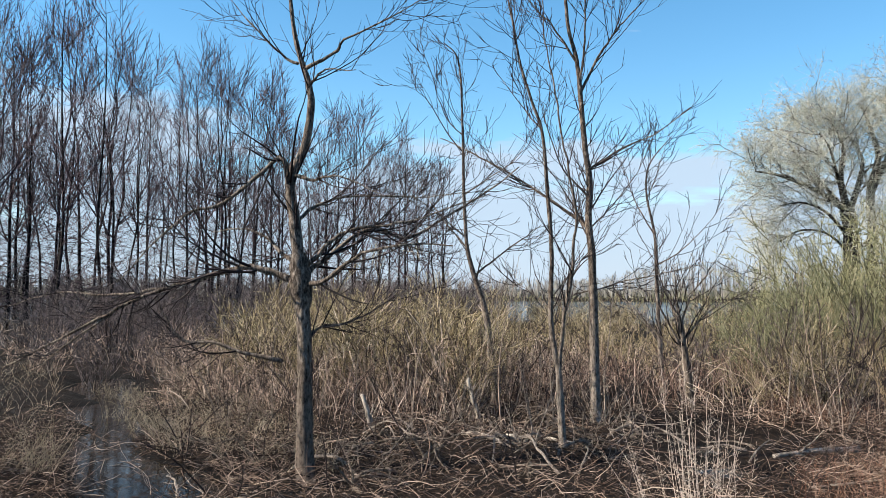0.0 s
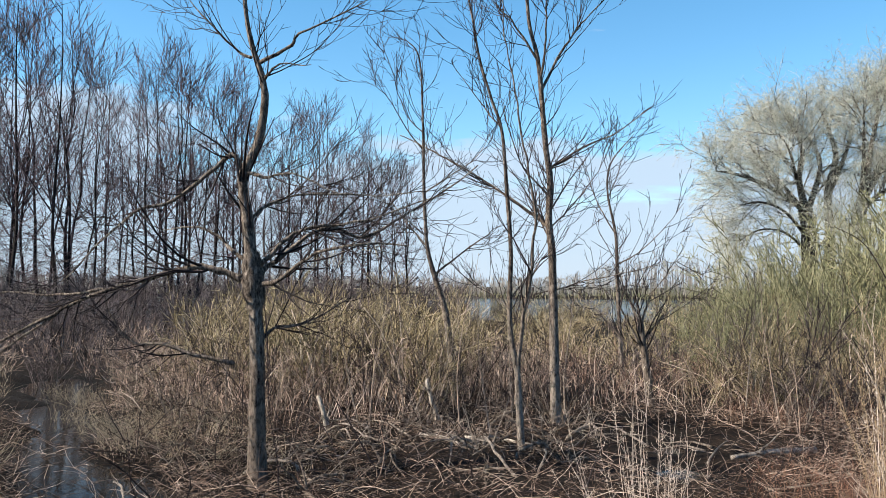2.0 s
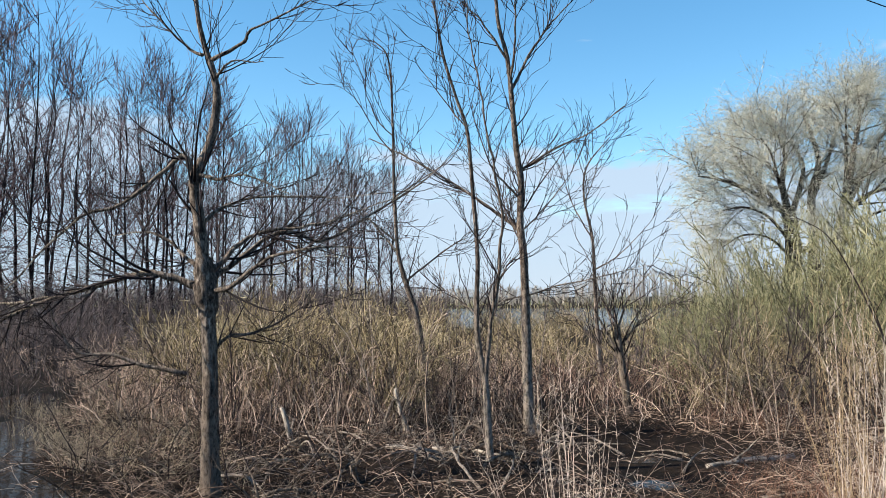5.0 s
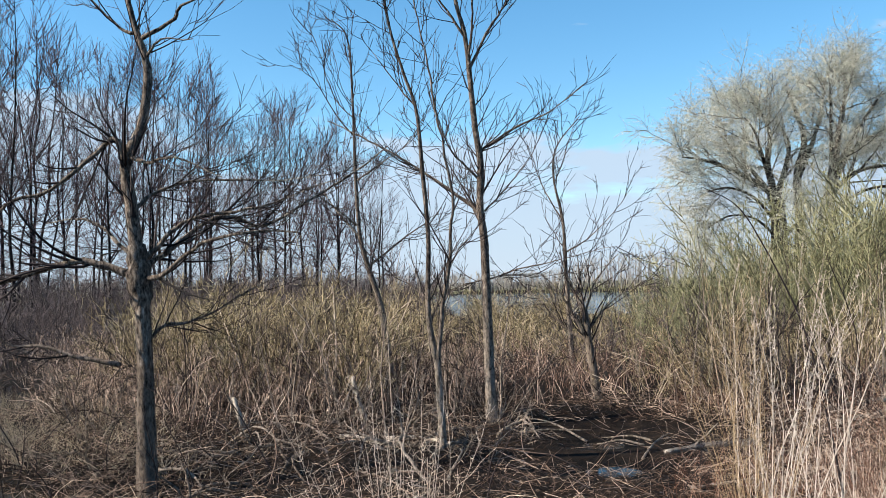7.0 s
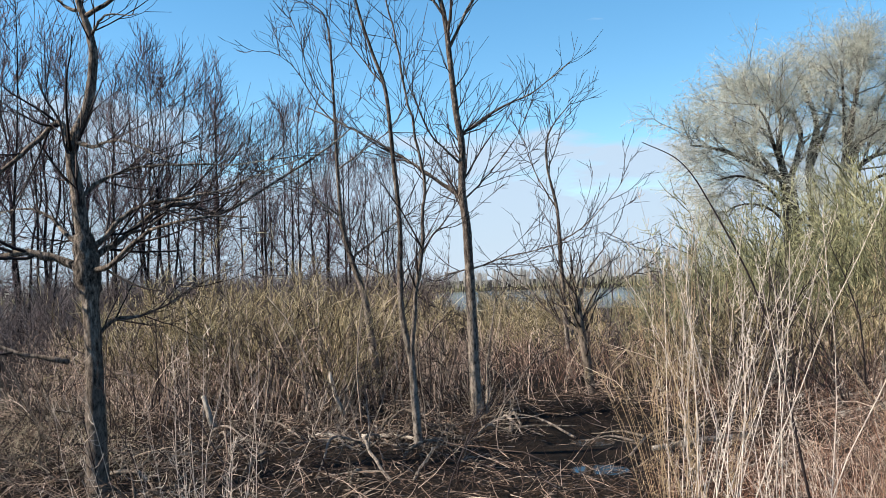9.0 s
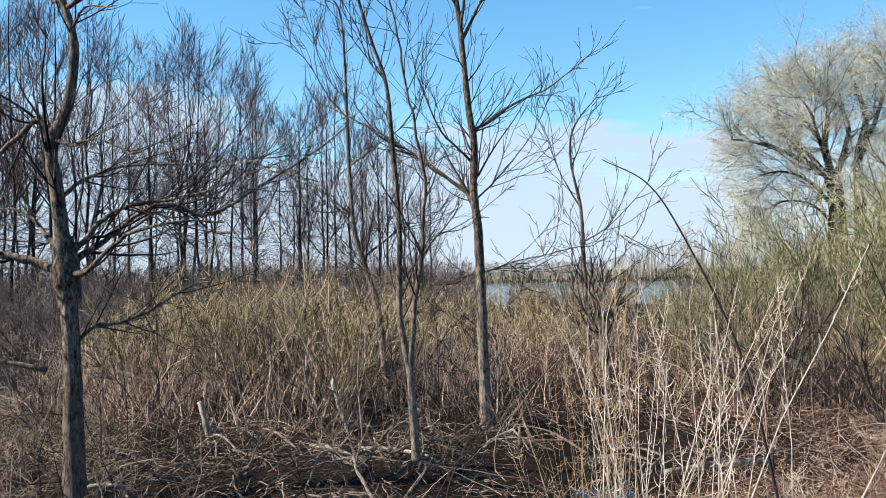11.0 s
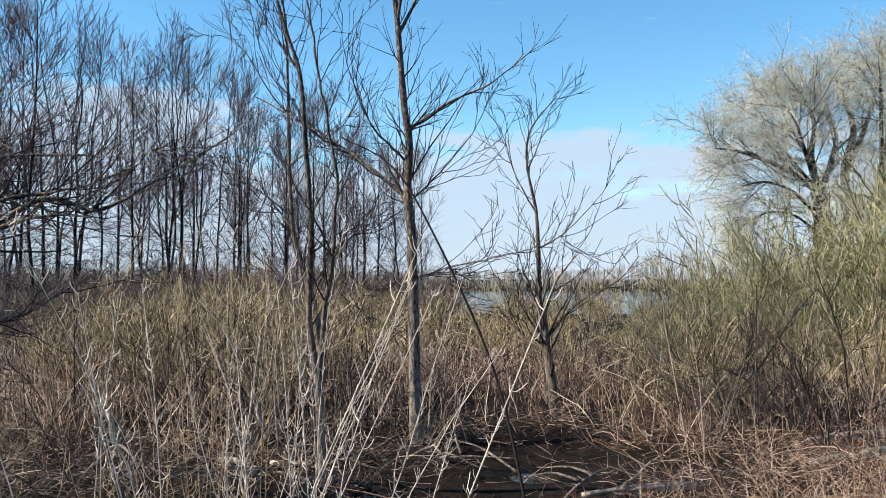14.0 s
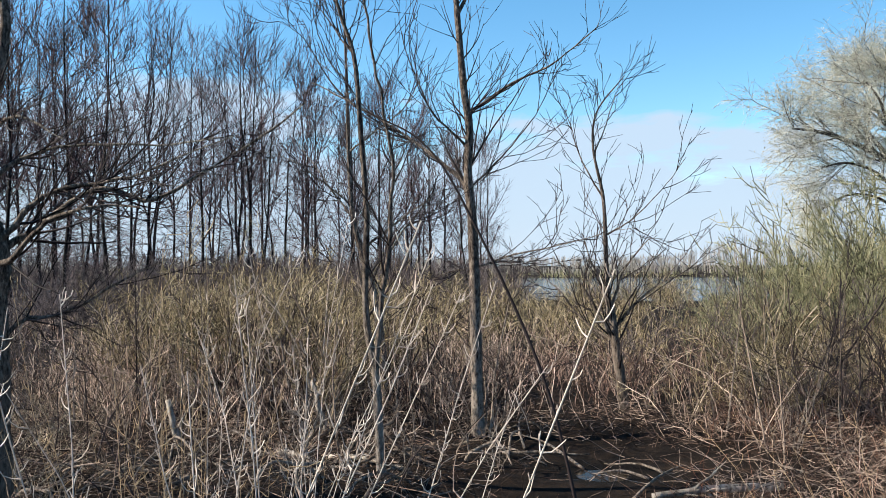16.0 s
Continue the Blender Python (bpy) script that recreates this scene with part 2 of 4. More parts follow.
def smooth_line(points, n):
    """Catmull-Rom through a few control points, n samples."""
    p = np.array(points, float)
    p = np.vstack([2 * p[0] - p[1], p, 2 * p[-1] - p[-2]])
    s = np.linspace(0, len(p) - 3 - 1e-6, n)
    i = s.astype(int)
    f = (s - i)[:, None]
    a, b, c, d = p[i], p[i + 1], p[i + 2], p[i + 3]
    return 0.5 * (2 * b + (c - a) * f + (2 * a - 5 * b + 4 * c - d) * f ** 2 + (3 * b - a - 3 * c + d) * f ** 3)


def tube_arrays(P, R, sides):
    """Rings round many polylines at once. P: (count, points, 3), R: (count, points)."""
    T = unit(np.gradient(P, axis=1))
    ref = np.where(np.abs(T[:, 0, 2:3]) > 0.9, np.array([[1.0, 0.13, 0]]), np.array([[0.0, 0.1, 1.0]]))
    N = [unit(np.cross(T[:, 0], ref))]
    for k in range(1, P.shape[1]):
        v = N[-1] - (N[-1] * T[:, k]).sum(-1, keepdims=True) * T[:, k]
        N.append(unit(v))
    N = np.stack(N, 1)
    B = np.cross(T, N)
    a = np.arange(sides) * 2 * math.pi / sides
    ring = N[:, :, None] * np.cos(a)[:, None] + B[:, :, None] * np.sin(a)[:, None]
    V = P[:, :, None] + ring * R[:, :, None, None]
    c, n = P.shape[:2]
    idx = np.arange(c * n * sides).reshape(c, n, sides)
    nxt = np.roll(idx, -1, axis=2)
    Q = np.stack([idx[:, :-1], nxt[:, :-1], nxt[:, 1:], idx[:, 1:]], -1)
    return V.reshape(-1, 3), Q.reshape(-1, 4)


def mesh_of(name, chunks, material, smooth=True):
    """One mesh from chunks of (vertices, quads)."""
    vs, qs, at = [], [], 0
    for v, q in chunks:
        vs.append(v)
        qs.append(q + at)
        at += len(v)
    v, q = np.concatenate(vs).astype(np.float32), np.concatenate(qs).astype(np.int32)
    me = bpy.data.meshes.new(name)
    me.vertices.add(len(v))
    me.vertices.foreach_set("co", v.ravel())
    me.loops.add(q.size)
    me.loops.foreach_set("vertex_index", q.ravel())
    me.polygons.add(len(q))
    me.polygons.foreach_set("loop_start", np.arange(0, q.size, 4, dtype=np.int32))
    me.polygons.foreach_set("use_smooth", np.full(len(q), smooth))
    me.materials.append(material)
    me.update(calc_edges=True)
    return me


def part(name, chunks, material, parent=None, label="", smooth=True):
    ob = new(name, mesh_of(name, chunks, material, smooth))
    ob.parent = parent
    return tagged(ob, label) if label else ob


def thing(name, at, label, category, group="", kind="", turn=0.0, size=1.0):
    ob = new(name)
    ob.matrix_basis = pose(*at, 0, 0, turn) @ Matrix.Scale(size, 4)
    return tagged(ob, label, category, group, kind)


def stems(rng, base, height, r0, lean=0.12, bend=0.2, seg=5, taper=0.85, toward=None, wob=0.05):
    """Upright shoots from base points, each leaning and bending its own way."""
    c = len(base)
    d = np.c_[rng.normal(0, lean, (c, 2)), np.ones(c)]
    if toward is not None:
        d[:, :2] += toward
    d = unit(d)
    turn = np.c_[rng.normal(0, bend, (c, 2)), np.zeros(c)] / seg
    h = np.broadcast_to(height, (c,))[:, None] / seg
    P = [np.array(base, float)]
    for _ in range(seg):
        P.append(P[-1] + d * h)
        d = unit(d + turn + rng.normal(0, wob, (c, 3)))
    P = np.stack(P, 1)
    R = np.broadcast_to(r0, (c,))[:, None] * (1 - taper * np.linspace(0, 1, seg + 1))
    return P, R


def sprout(rng, P, R, count, u=(0.2, 1.0), length=(0.3, 0.8), angle=(30, 60), rise=0.25, wig=0.12, seg=3, rf=0.55, rmin=0.002,
           shrink=0.5, flat=1.0):
    """Side branches off every polyline of P."""
    n = P.shape[1]
    k = np.repeat(np.arange(len(P)), count)
    c = len(k)
    uu = rng.uniform(u[0], u[1], c)
    f = uu * (n - 1) * 0.999
    i = f.astype(int)
    f = (f - i)[:, None]
    base = P[k, i] * (1 - f) + P[k, i + 1] * f
    t = unit(P[k, i + 1] - P[k, i])
    r = np.maximum((R[k, i] * (1 - f[:, 0]) + R[k, i + 1] * f[:, 0]) * rf, rmin)
    v = rng.normal(0, 1, (c, 3)) * np.array([1, 1, flat])
    v = unit(v - (v * t).sum(-1, keepdims=True) * t)
    a = np.radians(rng.uniform(angle[0], angle[1], c))[:, None]
    d = t * np.cos(a) + v * np.sin(a)
    L = rng.uniform(length[0], length[1], c) * (1 - shrink * uu)
    Q = [base]
    for _ in range(seg):
        Q.append(Q[-1] + d * (L / seg)[:, None])
        d = unit(d + np.array([0, 0, rise / seg * 2]) + rng.normal(0, wig, (c, 3)))
    S = r[:, None] * (1 - 0.75 * np.linspace(0, 1, seg + 1))
    return np.stack(Q, 1), np.maximum(S, rmin * 0.6)


def points_on(rng, P, count, u=(0.2, 1.0)):
    k = np.repeat(np.arange(len(P)), count)
    n = P.shape[1]
    f = rng.uniform(u[0], u[1], len(k)) * (n - 1) * 0.999
    i = f.astype(int)
    f = (f - i)[:, None]
    return P[k, i] * (1 - f) + P[k, i + 1] * f, unit(P[k, i + 1] - P[k, i])


def flecks(rng, p, d, length, width, spread=0.8):
    """Small pointed leaves, buds or catkins at points p, along d."""
    c = len(p)
    d = unit(d + rng.normal(0, spread, (c, 3)))
    s = unit(np.cross(d, rng.normal(0, 1, (c, 3))))
    L = rng.uniform(length[0], length[1], c)[:, None]
    W = rng.uniform(width[0], width[1], c)[:, None] * 0.5
    V = np.stack([p, p + d * L * 0.45 + s * W, p + d * L, p + d * L * 0.45 - s * W], 1)
    return V.reshape(-1, 3), np.arange(c * 4).reshape(c, 4)


def scatter(rng, c, x, y):
    return np.c_[rng.uniform(x[0], x[1], c), rng.uniform(y[0], y[1], c)]


def rough_trunk(points, r0, r1, n, sides, flare=0.0, knots=0.05, seed=0):
    """A stem with uneven girth and a flared foot."""
    P = smooth_line(points, n)
    s = np.linspace(0, 1, n)
    r = r0 + (r1 - r0) * s ** 0.8
    r = r * (1 + flare * np.exp(-s * n * 0.35))
    v, q = tube_arrays(P[None], r[None], sides)
    v = v.reshape(n, sides, 3)
    rg = np.random.default_rng(seed)
    lump = rg.normal(0, knots, (n, sides))
    lump = 0.4 * lump + 0.2 * (np.roll(lump, 1, 0) + np.roll(lump, -1, 0)) + 0.2 * (np.roll(lump, 1, 1) + np.roll(lump, -1, 1))
    v = P[:, None] + (v - P[:, None]) * (1 + lump[:, :, None])
    return P, r, (v.reshape(-1, 3), q)


# ---- ground and water ----
FLOOD = -0.15      # level of the flood


def sstep(a, b, x):
    t = np.clip((x - a) / (b - a), 0, 1)
    return t * t * (3 - 2 * t)


WAVES = np.random.default_rng(5).uniform(-1, 1, (26, 3))


def swell(x, y, lo, hi):
    """Smooth uneven ground: a sum of slanted waves between two lengths."""
    z = 0
    for i, (a, b, c) in enumerate(WAVES):
        w = lo * (hi / lo) ** (i / 25)
        z = z + np.sin((x * math.cos(a * 3.1) + y * math.sin(a * 3.1)) * 6.28 / w + b * 9 + c) * w ** 0.5
    return z / 26 / lo ** 0.5


def dip(x, y, cx, cy, rx, ry):
    return np.exp(-((x - cx) / rx) ** 2 - ((y - cy) / ry) ** 2)


def pool(x, y):
    """The dark wet hollow between the saplings: 1 in its middle, 0 outside."""
    return np.maximum(np.maximum(dip(x, y, 4.05, 13.2, 1.3, 1.2), dip(x, y, 4.0, 11.5, 1.4, 1.1)), 0.8 * dip(x, y, 5.1, 12.7, 0.9, 0.9))


def channel(y):
    """The middle of the flooded channel that runs off past the crooked tree."""
    return -2.95 - (y - 8.9) * 0.56 + 0.16 * np.sin(y * 1.9 + 1) + 0.08 * np.sin(y * 4.3)


def land(x, y):
    x, y = np.asarray(x, float), np.asarray(y, float)
    z = 0.10 + 0.05 * swell(x, y, 0.5, 5.0)
    z = z + 0.55 * (1 - sstep(2.5, 8.3, y))
    # the channel that runs off past the crooked tree, and the pools between the saplings
    cx = channel(y)
    z = z - (0.37 + 0.08 * np.sin(y * 2.3 + x * 1.4 + 2)) * np.exp(-((x - cx) / (0.75 + 0.03 * y)) ** 2) * sstep(6.5, 8.5, y) * (1 - sstep(19, 24, y))
    z = z - (0.265 + 0.05 * swell(x, y, 0.5, 5.0)) * pool(x, y)
    z = z - 0.23 * dip(x, y, -1.15, 9.9, 1.6, 1.3)
    z = z - 0.21 * sstep(19, 26, y) + 0.022 * swell(x + 7, y, 2, 9) * sstep(17, 24, y)
    wood = sstep(-4, -9, x) * sstep(30, 37, y)
    z = z - 0.16 * wood - 0.5 * sstep(62, 70, y)
    z = z + 1.1 * sstep(176, 186, y) + 1.5 * sstep(190, 400, y)
    return z


def axis(parts):
    return np.unique(np.concatenate([np.arange(a, b, s) for a, b, s in parts]))


def sheet(xs, ys, f):
    X, Y = np.meshgrid(xs, ys)
    v = np.c_[X.ravel(), Y.ravel(), f(X, Y).ravel()]
    i = np.arange(X.size).reshape(X.shape)
    return v, np.stack([i[:-1, :-1], i[:-1, 1:], i[1:, 1:], i[1:, :-1]], -1).reshape(-1, 4)


gx = axis(((-3000, -200, 350), (-200, -40, 10), (-40, -12, 1.2), (-12, 12, 0.16), (12, 40, 1.2), (40, 200, 10), (200, 3200, 350)))
gy = axis(((-400, -20, 60), (-20, 6, 1.5), (6, 20, 0.16), (20, 72, 1.0), (72, 170, 12), (170, 200, 2), (200, 500, 40), (500, 4200, 400)))
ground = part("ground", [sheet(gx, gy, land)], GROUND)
tagged(ground, "dark wet marsh ground covered in brown plant litter", "ground", kind="structure")
water = part("water", [sheet(axis(((-500, 501, 100),)), axis(((6.5, 7, 1), (10, 250, 20))), lambda x, y: 0 * x + FLOOD)], WATER, smooth=False)
tagged(water, "still flood water over the marsh, reflecting the sky", "water", kind="structure")


# ---- near trees ----
def near_tree(name, at, label, trunk, r0, r1, limbs, bark_mat, seed, twig_len=(0.35, 0.9), twigs=1.0, flare=0.5, top_twigs=10, burl=None):
    """A bare tree: stem, shaped limbs as parts, and fine twigs grown on all of them.
    limbs: (control points, radius at its root)."""
    rng = np.random.default_rng(seed)
    z0 = float(land(at[0], at[1]))
    tree = thing(name, (at[0], at[1], z0), label, "tree")
    fine = 0.0026 + 0.00014 * at[1]      # the far ones are the coarser kinds
    off = np.array([0, 0, z0])
    n = max(30, int(len(trunk) * 9))
    P, r, chunk = rough_trunk(np.array(trunk) - off, r0, r1, n, 14, flare, 0.09, seed)
    stem = part("trunk", [chunk], bark_mat, tree)
    if burl:
        lo, mid, hi, girth = burl
        K, g, lump = rough_trunk([np.array(lo) - off, np.array(mid) - off, np.array(hi) - off], 1.0, 1.0, 16, 14, 0.0, 0.16, seed + 1)
        round_out = (0.62 + 0.38 * np.sin(np.linspace(0.1, 3.04, 16)))[:, None, None] * girth
        part("burl", [((K[:, None] + (lump[0].reshape(16, 14, 3) - K[:, None]) * round_out).reshape(-1, 3), lump[1])], bark_mat, tree, "dark swollen knot where the limbs part")

    def grow(owner, B, S):
        """Fine twigs of three orders on one stem or limb."""
        B2, S2 = sprout(rng, B, S, 3, (0.15, 1.0), twig_len, (16, 44), 0.32, 0.12, 4, 0.7, fine * 1.15, 0.35)
        B3, S3 = sprout(rng, B2, S2, 1, (0.2, 1.0), (0.14, 0.45), (20, 50), 0.15, 0.12, 1, 0.8, fine, 0.3)
        ob = part("twig_spray", [tube_arrays(B, S, 4), tube_arrays(B2, S2, 3), tube_arrays(B3, S3, 3)], TWIG_NEAR, owner, "fine bare twigs with closed buds")
        tagged(ob, kind="stuff")

    grow(stem, *sprout(rng, P[None], r[None], top_twigs, (0.3, 1.0), (0.6, 1.9), (25, 55), 0.35, 0.10, 7, 0.28, fine * 1.5))
    for pts, lr in limbs:
        pts = np.array(pts, float) - off
        span = np.linalg.norm(np.diff(pts, axis=0), axis=1).sum()
        m = max(10, int(span * 9))
        L = smooth_line(pts, m)
        L[2:] += np.cumsum(rng.normal(0, 0.009, (m - 2, 3)), axis=0)
        q = 0.88 * lr * (1 - 0.78 * np.linspace(0, 1, m) ** 0.8)
        q2 = np.r_[0.001, q * (1 + rng.normal(0, 0.07, m))]
        L2 = np.vstack([L[:1] - 0.12 * (L[1] - L[0]), L])
        limb = part("limb", [tube_arrays(L2[None], q2[None], 8)], bark_mat, tree)
        grow(limb, *sprout(rng, L[None], q[None], int(span * 3.6 * twigs) + 2, (0.10, 1.0), (0.45, 1.6), (18, 50), 0.32, 0.10, 7, 0.5, fine * 1.4))
    return tree


near_tree("crooked_tree", (-1.16, 10.0), "grey crooked bare tree with long drooping lower limbs",
          [(-0.02, 0, -0.45), (-0.05, 0, 0.63), (-0.06, 0, 1.34), (-0.11, 0, 2.24), (-0.20, 0, 3.0), (-0.27, 0, 3.57), (-0.10, 0, 3.94),
           (-0.02, 0, 4.40), (-0.04, 0, 4.72), (-0.19, 0, 5.19), (-0.27, 0, 5.61), (-0.38, 0.1, 6.5), (-0.3, 0.15, 7.4)], 0.112, 0.012,
          [([(-0.10, 0, 4.95), (0.29, -0.1, 5.12), (0.44, -0.2, 5.24), (0.92, -0.3, 5.40), (1.41, -0.4, 5.62)], 0.030),
           ([(-0.19, 0, 5.02), (-0.38, 0.07, 5.10), (-0.68, 0.15, 5.37), (-1.01, 0.22, 5.72), (-1.30, 0.3, 6.02)], 0.025),
           ([(-0.03, 0, 4.74), (0.17, -0.15, 4.91), (0.60, -0.3, 4.92)], 0.024),
           ([(-0.28, 0, 3.62), (-0.43, -0.03, 3.81), (-0.85, -0.07, 3.45), (-1.22, -0.1, 3.21), (-1.60, -0.13, 3.07), (-2.02, -0.17, 2.71), (-2.42, -0.2, 2.29)], 0.042),
           ([(-0.14, 0, 2.30), (-0.55, -0.05, 2.46), (-0.89, -0.1, 2.47), (-1.52, -0.15, 2.30), (-2.08, -0.2, 2.10), (-2.79, -0.25, 1.73), (-3.87, -0.3, 1.20)], 0.058),
           ([(-1.74, -0.18, 2.22), (-2.56, 0, 2.15), (-3.42, 0.15, 2.20), (-4.31, 0.3, 2.01)], 0.022),
           ([(-2.45, -0.22, 1.90), (-2.96, -0.33, 1.56), (-3.41, -0.42, 1.15), (-3.72, -0.5, 0.91)], 0.020),
           ([(-0.07, 0, 2.39), (0.12, 0.22, 2.62), (0.61, 0.44, 2.96), (1.08, 0.66, 2.85), (1.71, 0.88, 3.24), (2.40, 1.1, 3.82)], 0.046),
           ([(-0.05, 0, 2.50), (0.24, 0.05, 2.83), (0.61, 0.1, 2.99), (1.31, 0.15, 3.06), (2.21, 0.2, 3.35)], 0.038),
           ([(-0.23, 0, 3.63), (0.12, -0.2, 3.54), (0.45, -0.4, 3.55), (1.04, -0.6, 3.31)], 0.030),
           ([(-0.20, 0, 3.03), (0.02, 0.18, 3.26), (0.55, 0.35, 3.39), (1.25, 0.53, 3.38), (1.88, 0.7, 3.44)], 0.028),
           ([(-0.13, 0, 2.25), (0.27, -0.18, 2.36), (0.72, -0.35, 2.64), (1.29, -0.53, 2.75), (1.83, -0.7, 2.69)], 0.040),
           ([(-0.05, 0, 1.57), (0.14, 0.1, 1.76), (0.50, 0.2, 1.83), (0.94, 0.3, 2.07), (1.42, 0.4, 2.31)], 0.026),
           ([(-0.16, 0, 2.51), (-0.40, 0.15, 2.69), (-0.68, 0.3, 2.92), (-1.04, 0.45, 3.0), (-1.48, 0.6, 2.97)], 0.036),
           ([(-0.35, 0.02, 1.34), (-0.82, -0.04, 1.43), (-1.20, -0.08, 1.52), (-1.57, -0.12, 1.58), (-1.82, -0.16, 1.88), (-1.90, -0.2, 2.16)], 0.034)],
          BARK_GREY, 11, (0.3, 0.95), 1.0, 0.5, burl=((-0.09, 0, 1.98), (-0.12, 0, 2.3), (-0.16, 0, 2.66), 0.135))

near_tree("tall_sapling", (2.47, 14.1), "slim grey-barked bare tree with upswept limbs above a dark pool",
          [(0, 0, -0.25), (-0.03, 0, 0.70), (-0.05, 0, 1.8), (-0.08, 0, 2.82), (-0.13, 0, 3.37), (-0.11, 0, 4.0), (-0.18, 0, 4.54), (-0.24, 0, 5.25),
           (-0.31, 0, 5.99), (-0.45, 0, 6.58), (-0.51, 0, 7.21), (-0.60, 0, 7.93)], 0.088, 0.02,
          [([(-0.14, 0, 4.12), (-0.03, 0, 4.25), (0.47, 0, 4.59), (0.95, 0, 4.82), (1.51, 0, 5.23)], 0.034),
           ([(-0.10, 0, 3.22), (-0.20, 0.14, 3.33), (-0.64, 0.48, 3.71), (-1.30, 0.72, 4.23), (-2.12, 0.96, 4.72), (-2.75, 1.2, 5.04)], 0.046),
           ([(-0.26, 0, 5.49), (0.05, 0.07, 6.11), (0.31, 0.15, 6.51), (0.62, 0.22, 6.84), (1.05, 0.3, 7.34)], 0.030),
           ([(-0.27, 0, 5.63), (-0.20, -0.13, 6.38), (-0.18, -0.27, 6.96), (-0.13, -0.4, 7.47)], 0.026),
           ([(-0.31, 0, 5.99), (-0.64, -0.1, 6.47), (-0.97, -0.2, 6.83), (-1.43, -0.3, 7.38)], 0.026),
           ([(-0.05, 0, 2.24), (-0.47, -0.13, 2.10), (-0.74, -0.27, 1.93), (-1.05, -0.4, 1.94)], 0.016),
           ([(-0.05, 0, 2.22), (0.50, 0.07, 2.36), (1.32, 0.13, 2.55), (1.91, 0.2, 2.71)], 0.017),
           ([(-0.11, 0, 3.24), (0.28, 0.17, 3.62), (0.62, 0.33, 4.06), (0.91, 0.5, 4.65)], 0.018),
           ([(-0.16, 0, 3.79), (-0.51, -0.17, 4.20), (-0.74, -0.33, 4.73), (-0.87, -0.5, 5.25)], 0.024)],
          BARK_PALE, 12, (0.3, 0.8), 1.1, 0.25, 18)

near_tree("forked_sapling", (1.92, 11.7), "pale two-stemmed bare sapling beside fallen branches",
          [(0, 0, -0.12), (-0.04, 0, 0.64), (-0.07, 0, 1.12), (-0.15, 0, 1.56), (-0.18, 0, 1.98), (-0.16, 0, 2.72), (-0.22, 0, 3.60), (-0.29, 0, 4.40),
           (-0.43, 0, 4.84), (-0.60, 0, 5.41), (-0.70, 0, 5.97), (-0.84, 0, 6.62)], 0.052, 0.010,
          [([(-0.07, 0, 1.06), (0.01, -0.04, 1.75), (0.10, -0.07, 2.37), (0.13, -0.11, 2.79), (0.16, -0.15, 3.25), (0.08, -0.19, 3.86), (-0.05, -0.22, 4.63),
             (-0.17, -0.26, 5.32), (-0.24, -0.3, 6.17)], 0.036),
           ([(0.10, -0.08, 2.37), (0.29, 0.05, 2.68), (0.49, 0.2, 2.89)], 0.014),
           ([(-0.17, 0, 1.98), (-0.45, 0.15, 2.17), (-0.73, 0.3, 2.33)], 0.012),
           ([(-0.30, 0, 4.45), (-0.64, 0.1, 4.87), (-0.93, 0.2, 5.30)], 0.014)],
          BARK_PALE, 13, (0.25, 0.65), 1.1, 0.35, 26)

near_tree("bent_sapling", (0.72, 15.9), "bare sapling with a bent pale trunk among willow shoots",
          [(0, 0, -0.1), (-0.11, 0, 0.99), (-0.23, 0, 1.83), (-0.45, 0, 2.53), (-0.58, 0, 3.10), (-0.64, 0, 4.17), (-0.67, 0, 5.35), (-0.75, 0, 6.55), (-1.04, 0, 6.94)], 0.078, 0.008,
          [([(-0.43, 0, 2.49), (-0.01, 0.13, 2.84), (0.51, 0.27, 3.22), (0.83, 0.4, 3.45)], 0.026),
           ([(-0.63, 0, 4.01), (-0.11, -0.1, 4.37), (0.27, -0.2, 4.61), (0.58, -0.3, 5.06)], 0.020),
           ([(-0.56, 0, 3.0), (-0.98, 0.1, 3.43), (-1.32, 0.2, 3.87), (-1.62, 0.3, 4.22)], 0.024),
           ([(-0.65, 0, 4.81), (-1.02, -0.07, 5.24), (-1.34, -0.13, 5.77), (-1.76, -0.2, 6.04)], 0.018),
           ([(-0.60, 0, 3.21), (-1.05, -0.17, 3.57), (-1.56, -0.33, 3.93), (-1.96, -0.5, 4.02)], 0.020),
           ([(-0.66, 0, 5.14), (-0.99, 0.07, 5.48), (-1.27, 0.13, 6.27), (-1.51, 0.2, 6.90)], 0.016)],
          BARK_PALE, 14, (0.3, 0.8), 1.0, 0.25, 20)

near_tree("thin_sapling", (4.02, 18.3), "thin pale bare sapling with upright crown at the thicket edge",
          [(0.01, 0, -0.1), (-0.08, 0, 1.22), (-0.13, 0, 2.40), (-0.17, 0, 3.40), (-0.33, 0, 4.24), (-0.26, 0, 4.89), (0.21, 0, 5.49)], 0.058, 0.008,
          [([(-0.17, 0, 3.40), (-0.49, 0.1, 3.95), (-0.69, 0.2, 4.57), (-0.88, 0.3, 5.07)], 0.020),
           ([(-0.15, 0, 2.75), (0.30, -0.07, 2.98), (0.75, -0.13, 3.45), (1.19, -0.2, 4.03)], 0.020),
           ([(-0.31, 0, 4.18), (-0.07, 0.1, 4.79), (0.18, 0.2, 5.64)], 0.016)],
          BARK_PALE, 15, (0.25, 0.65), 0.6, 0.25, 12)

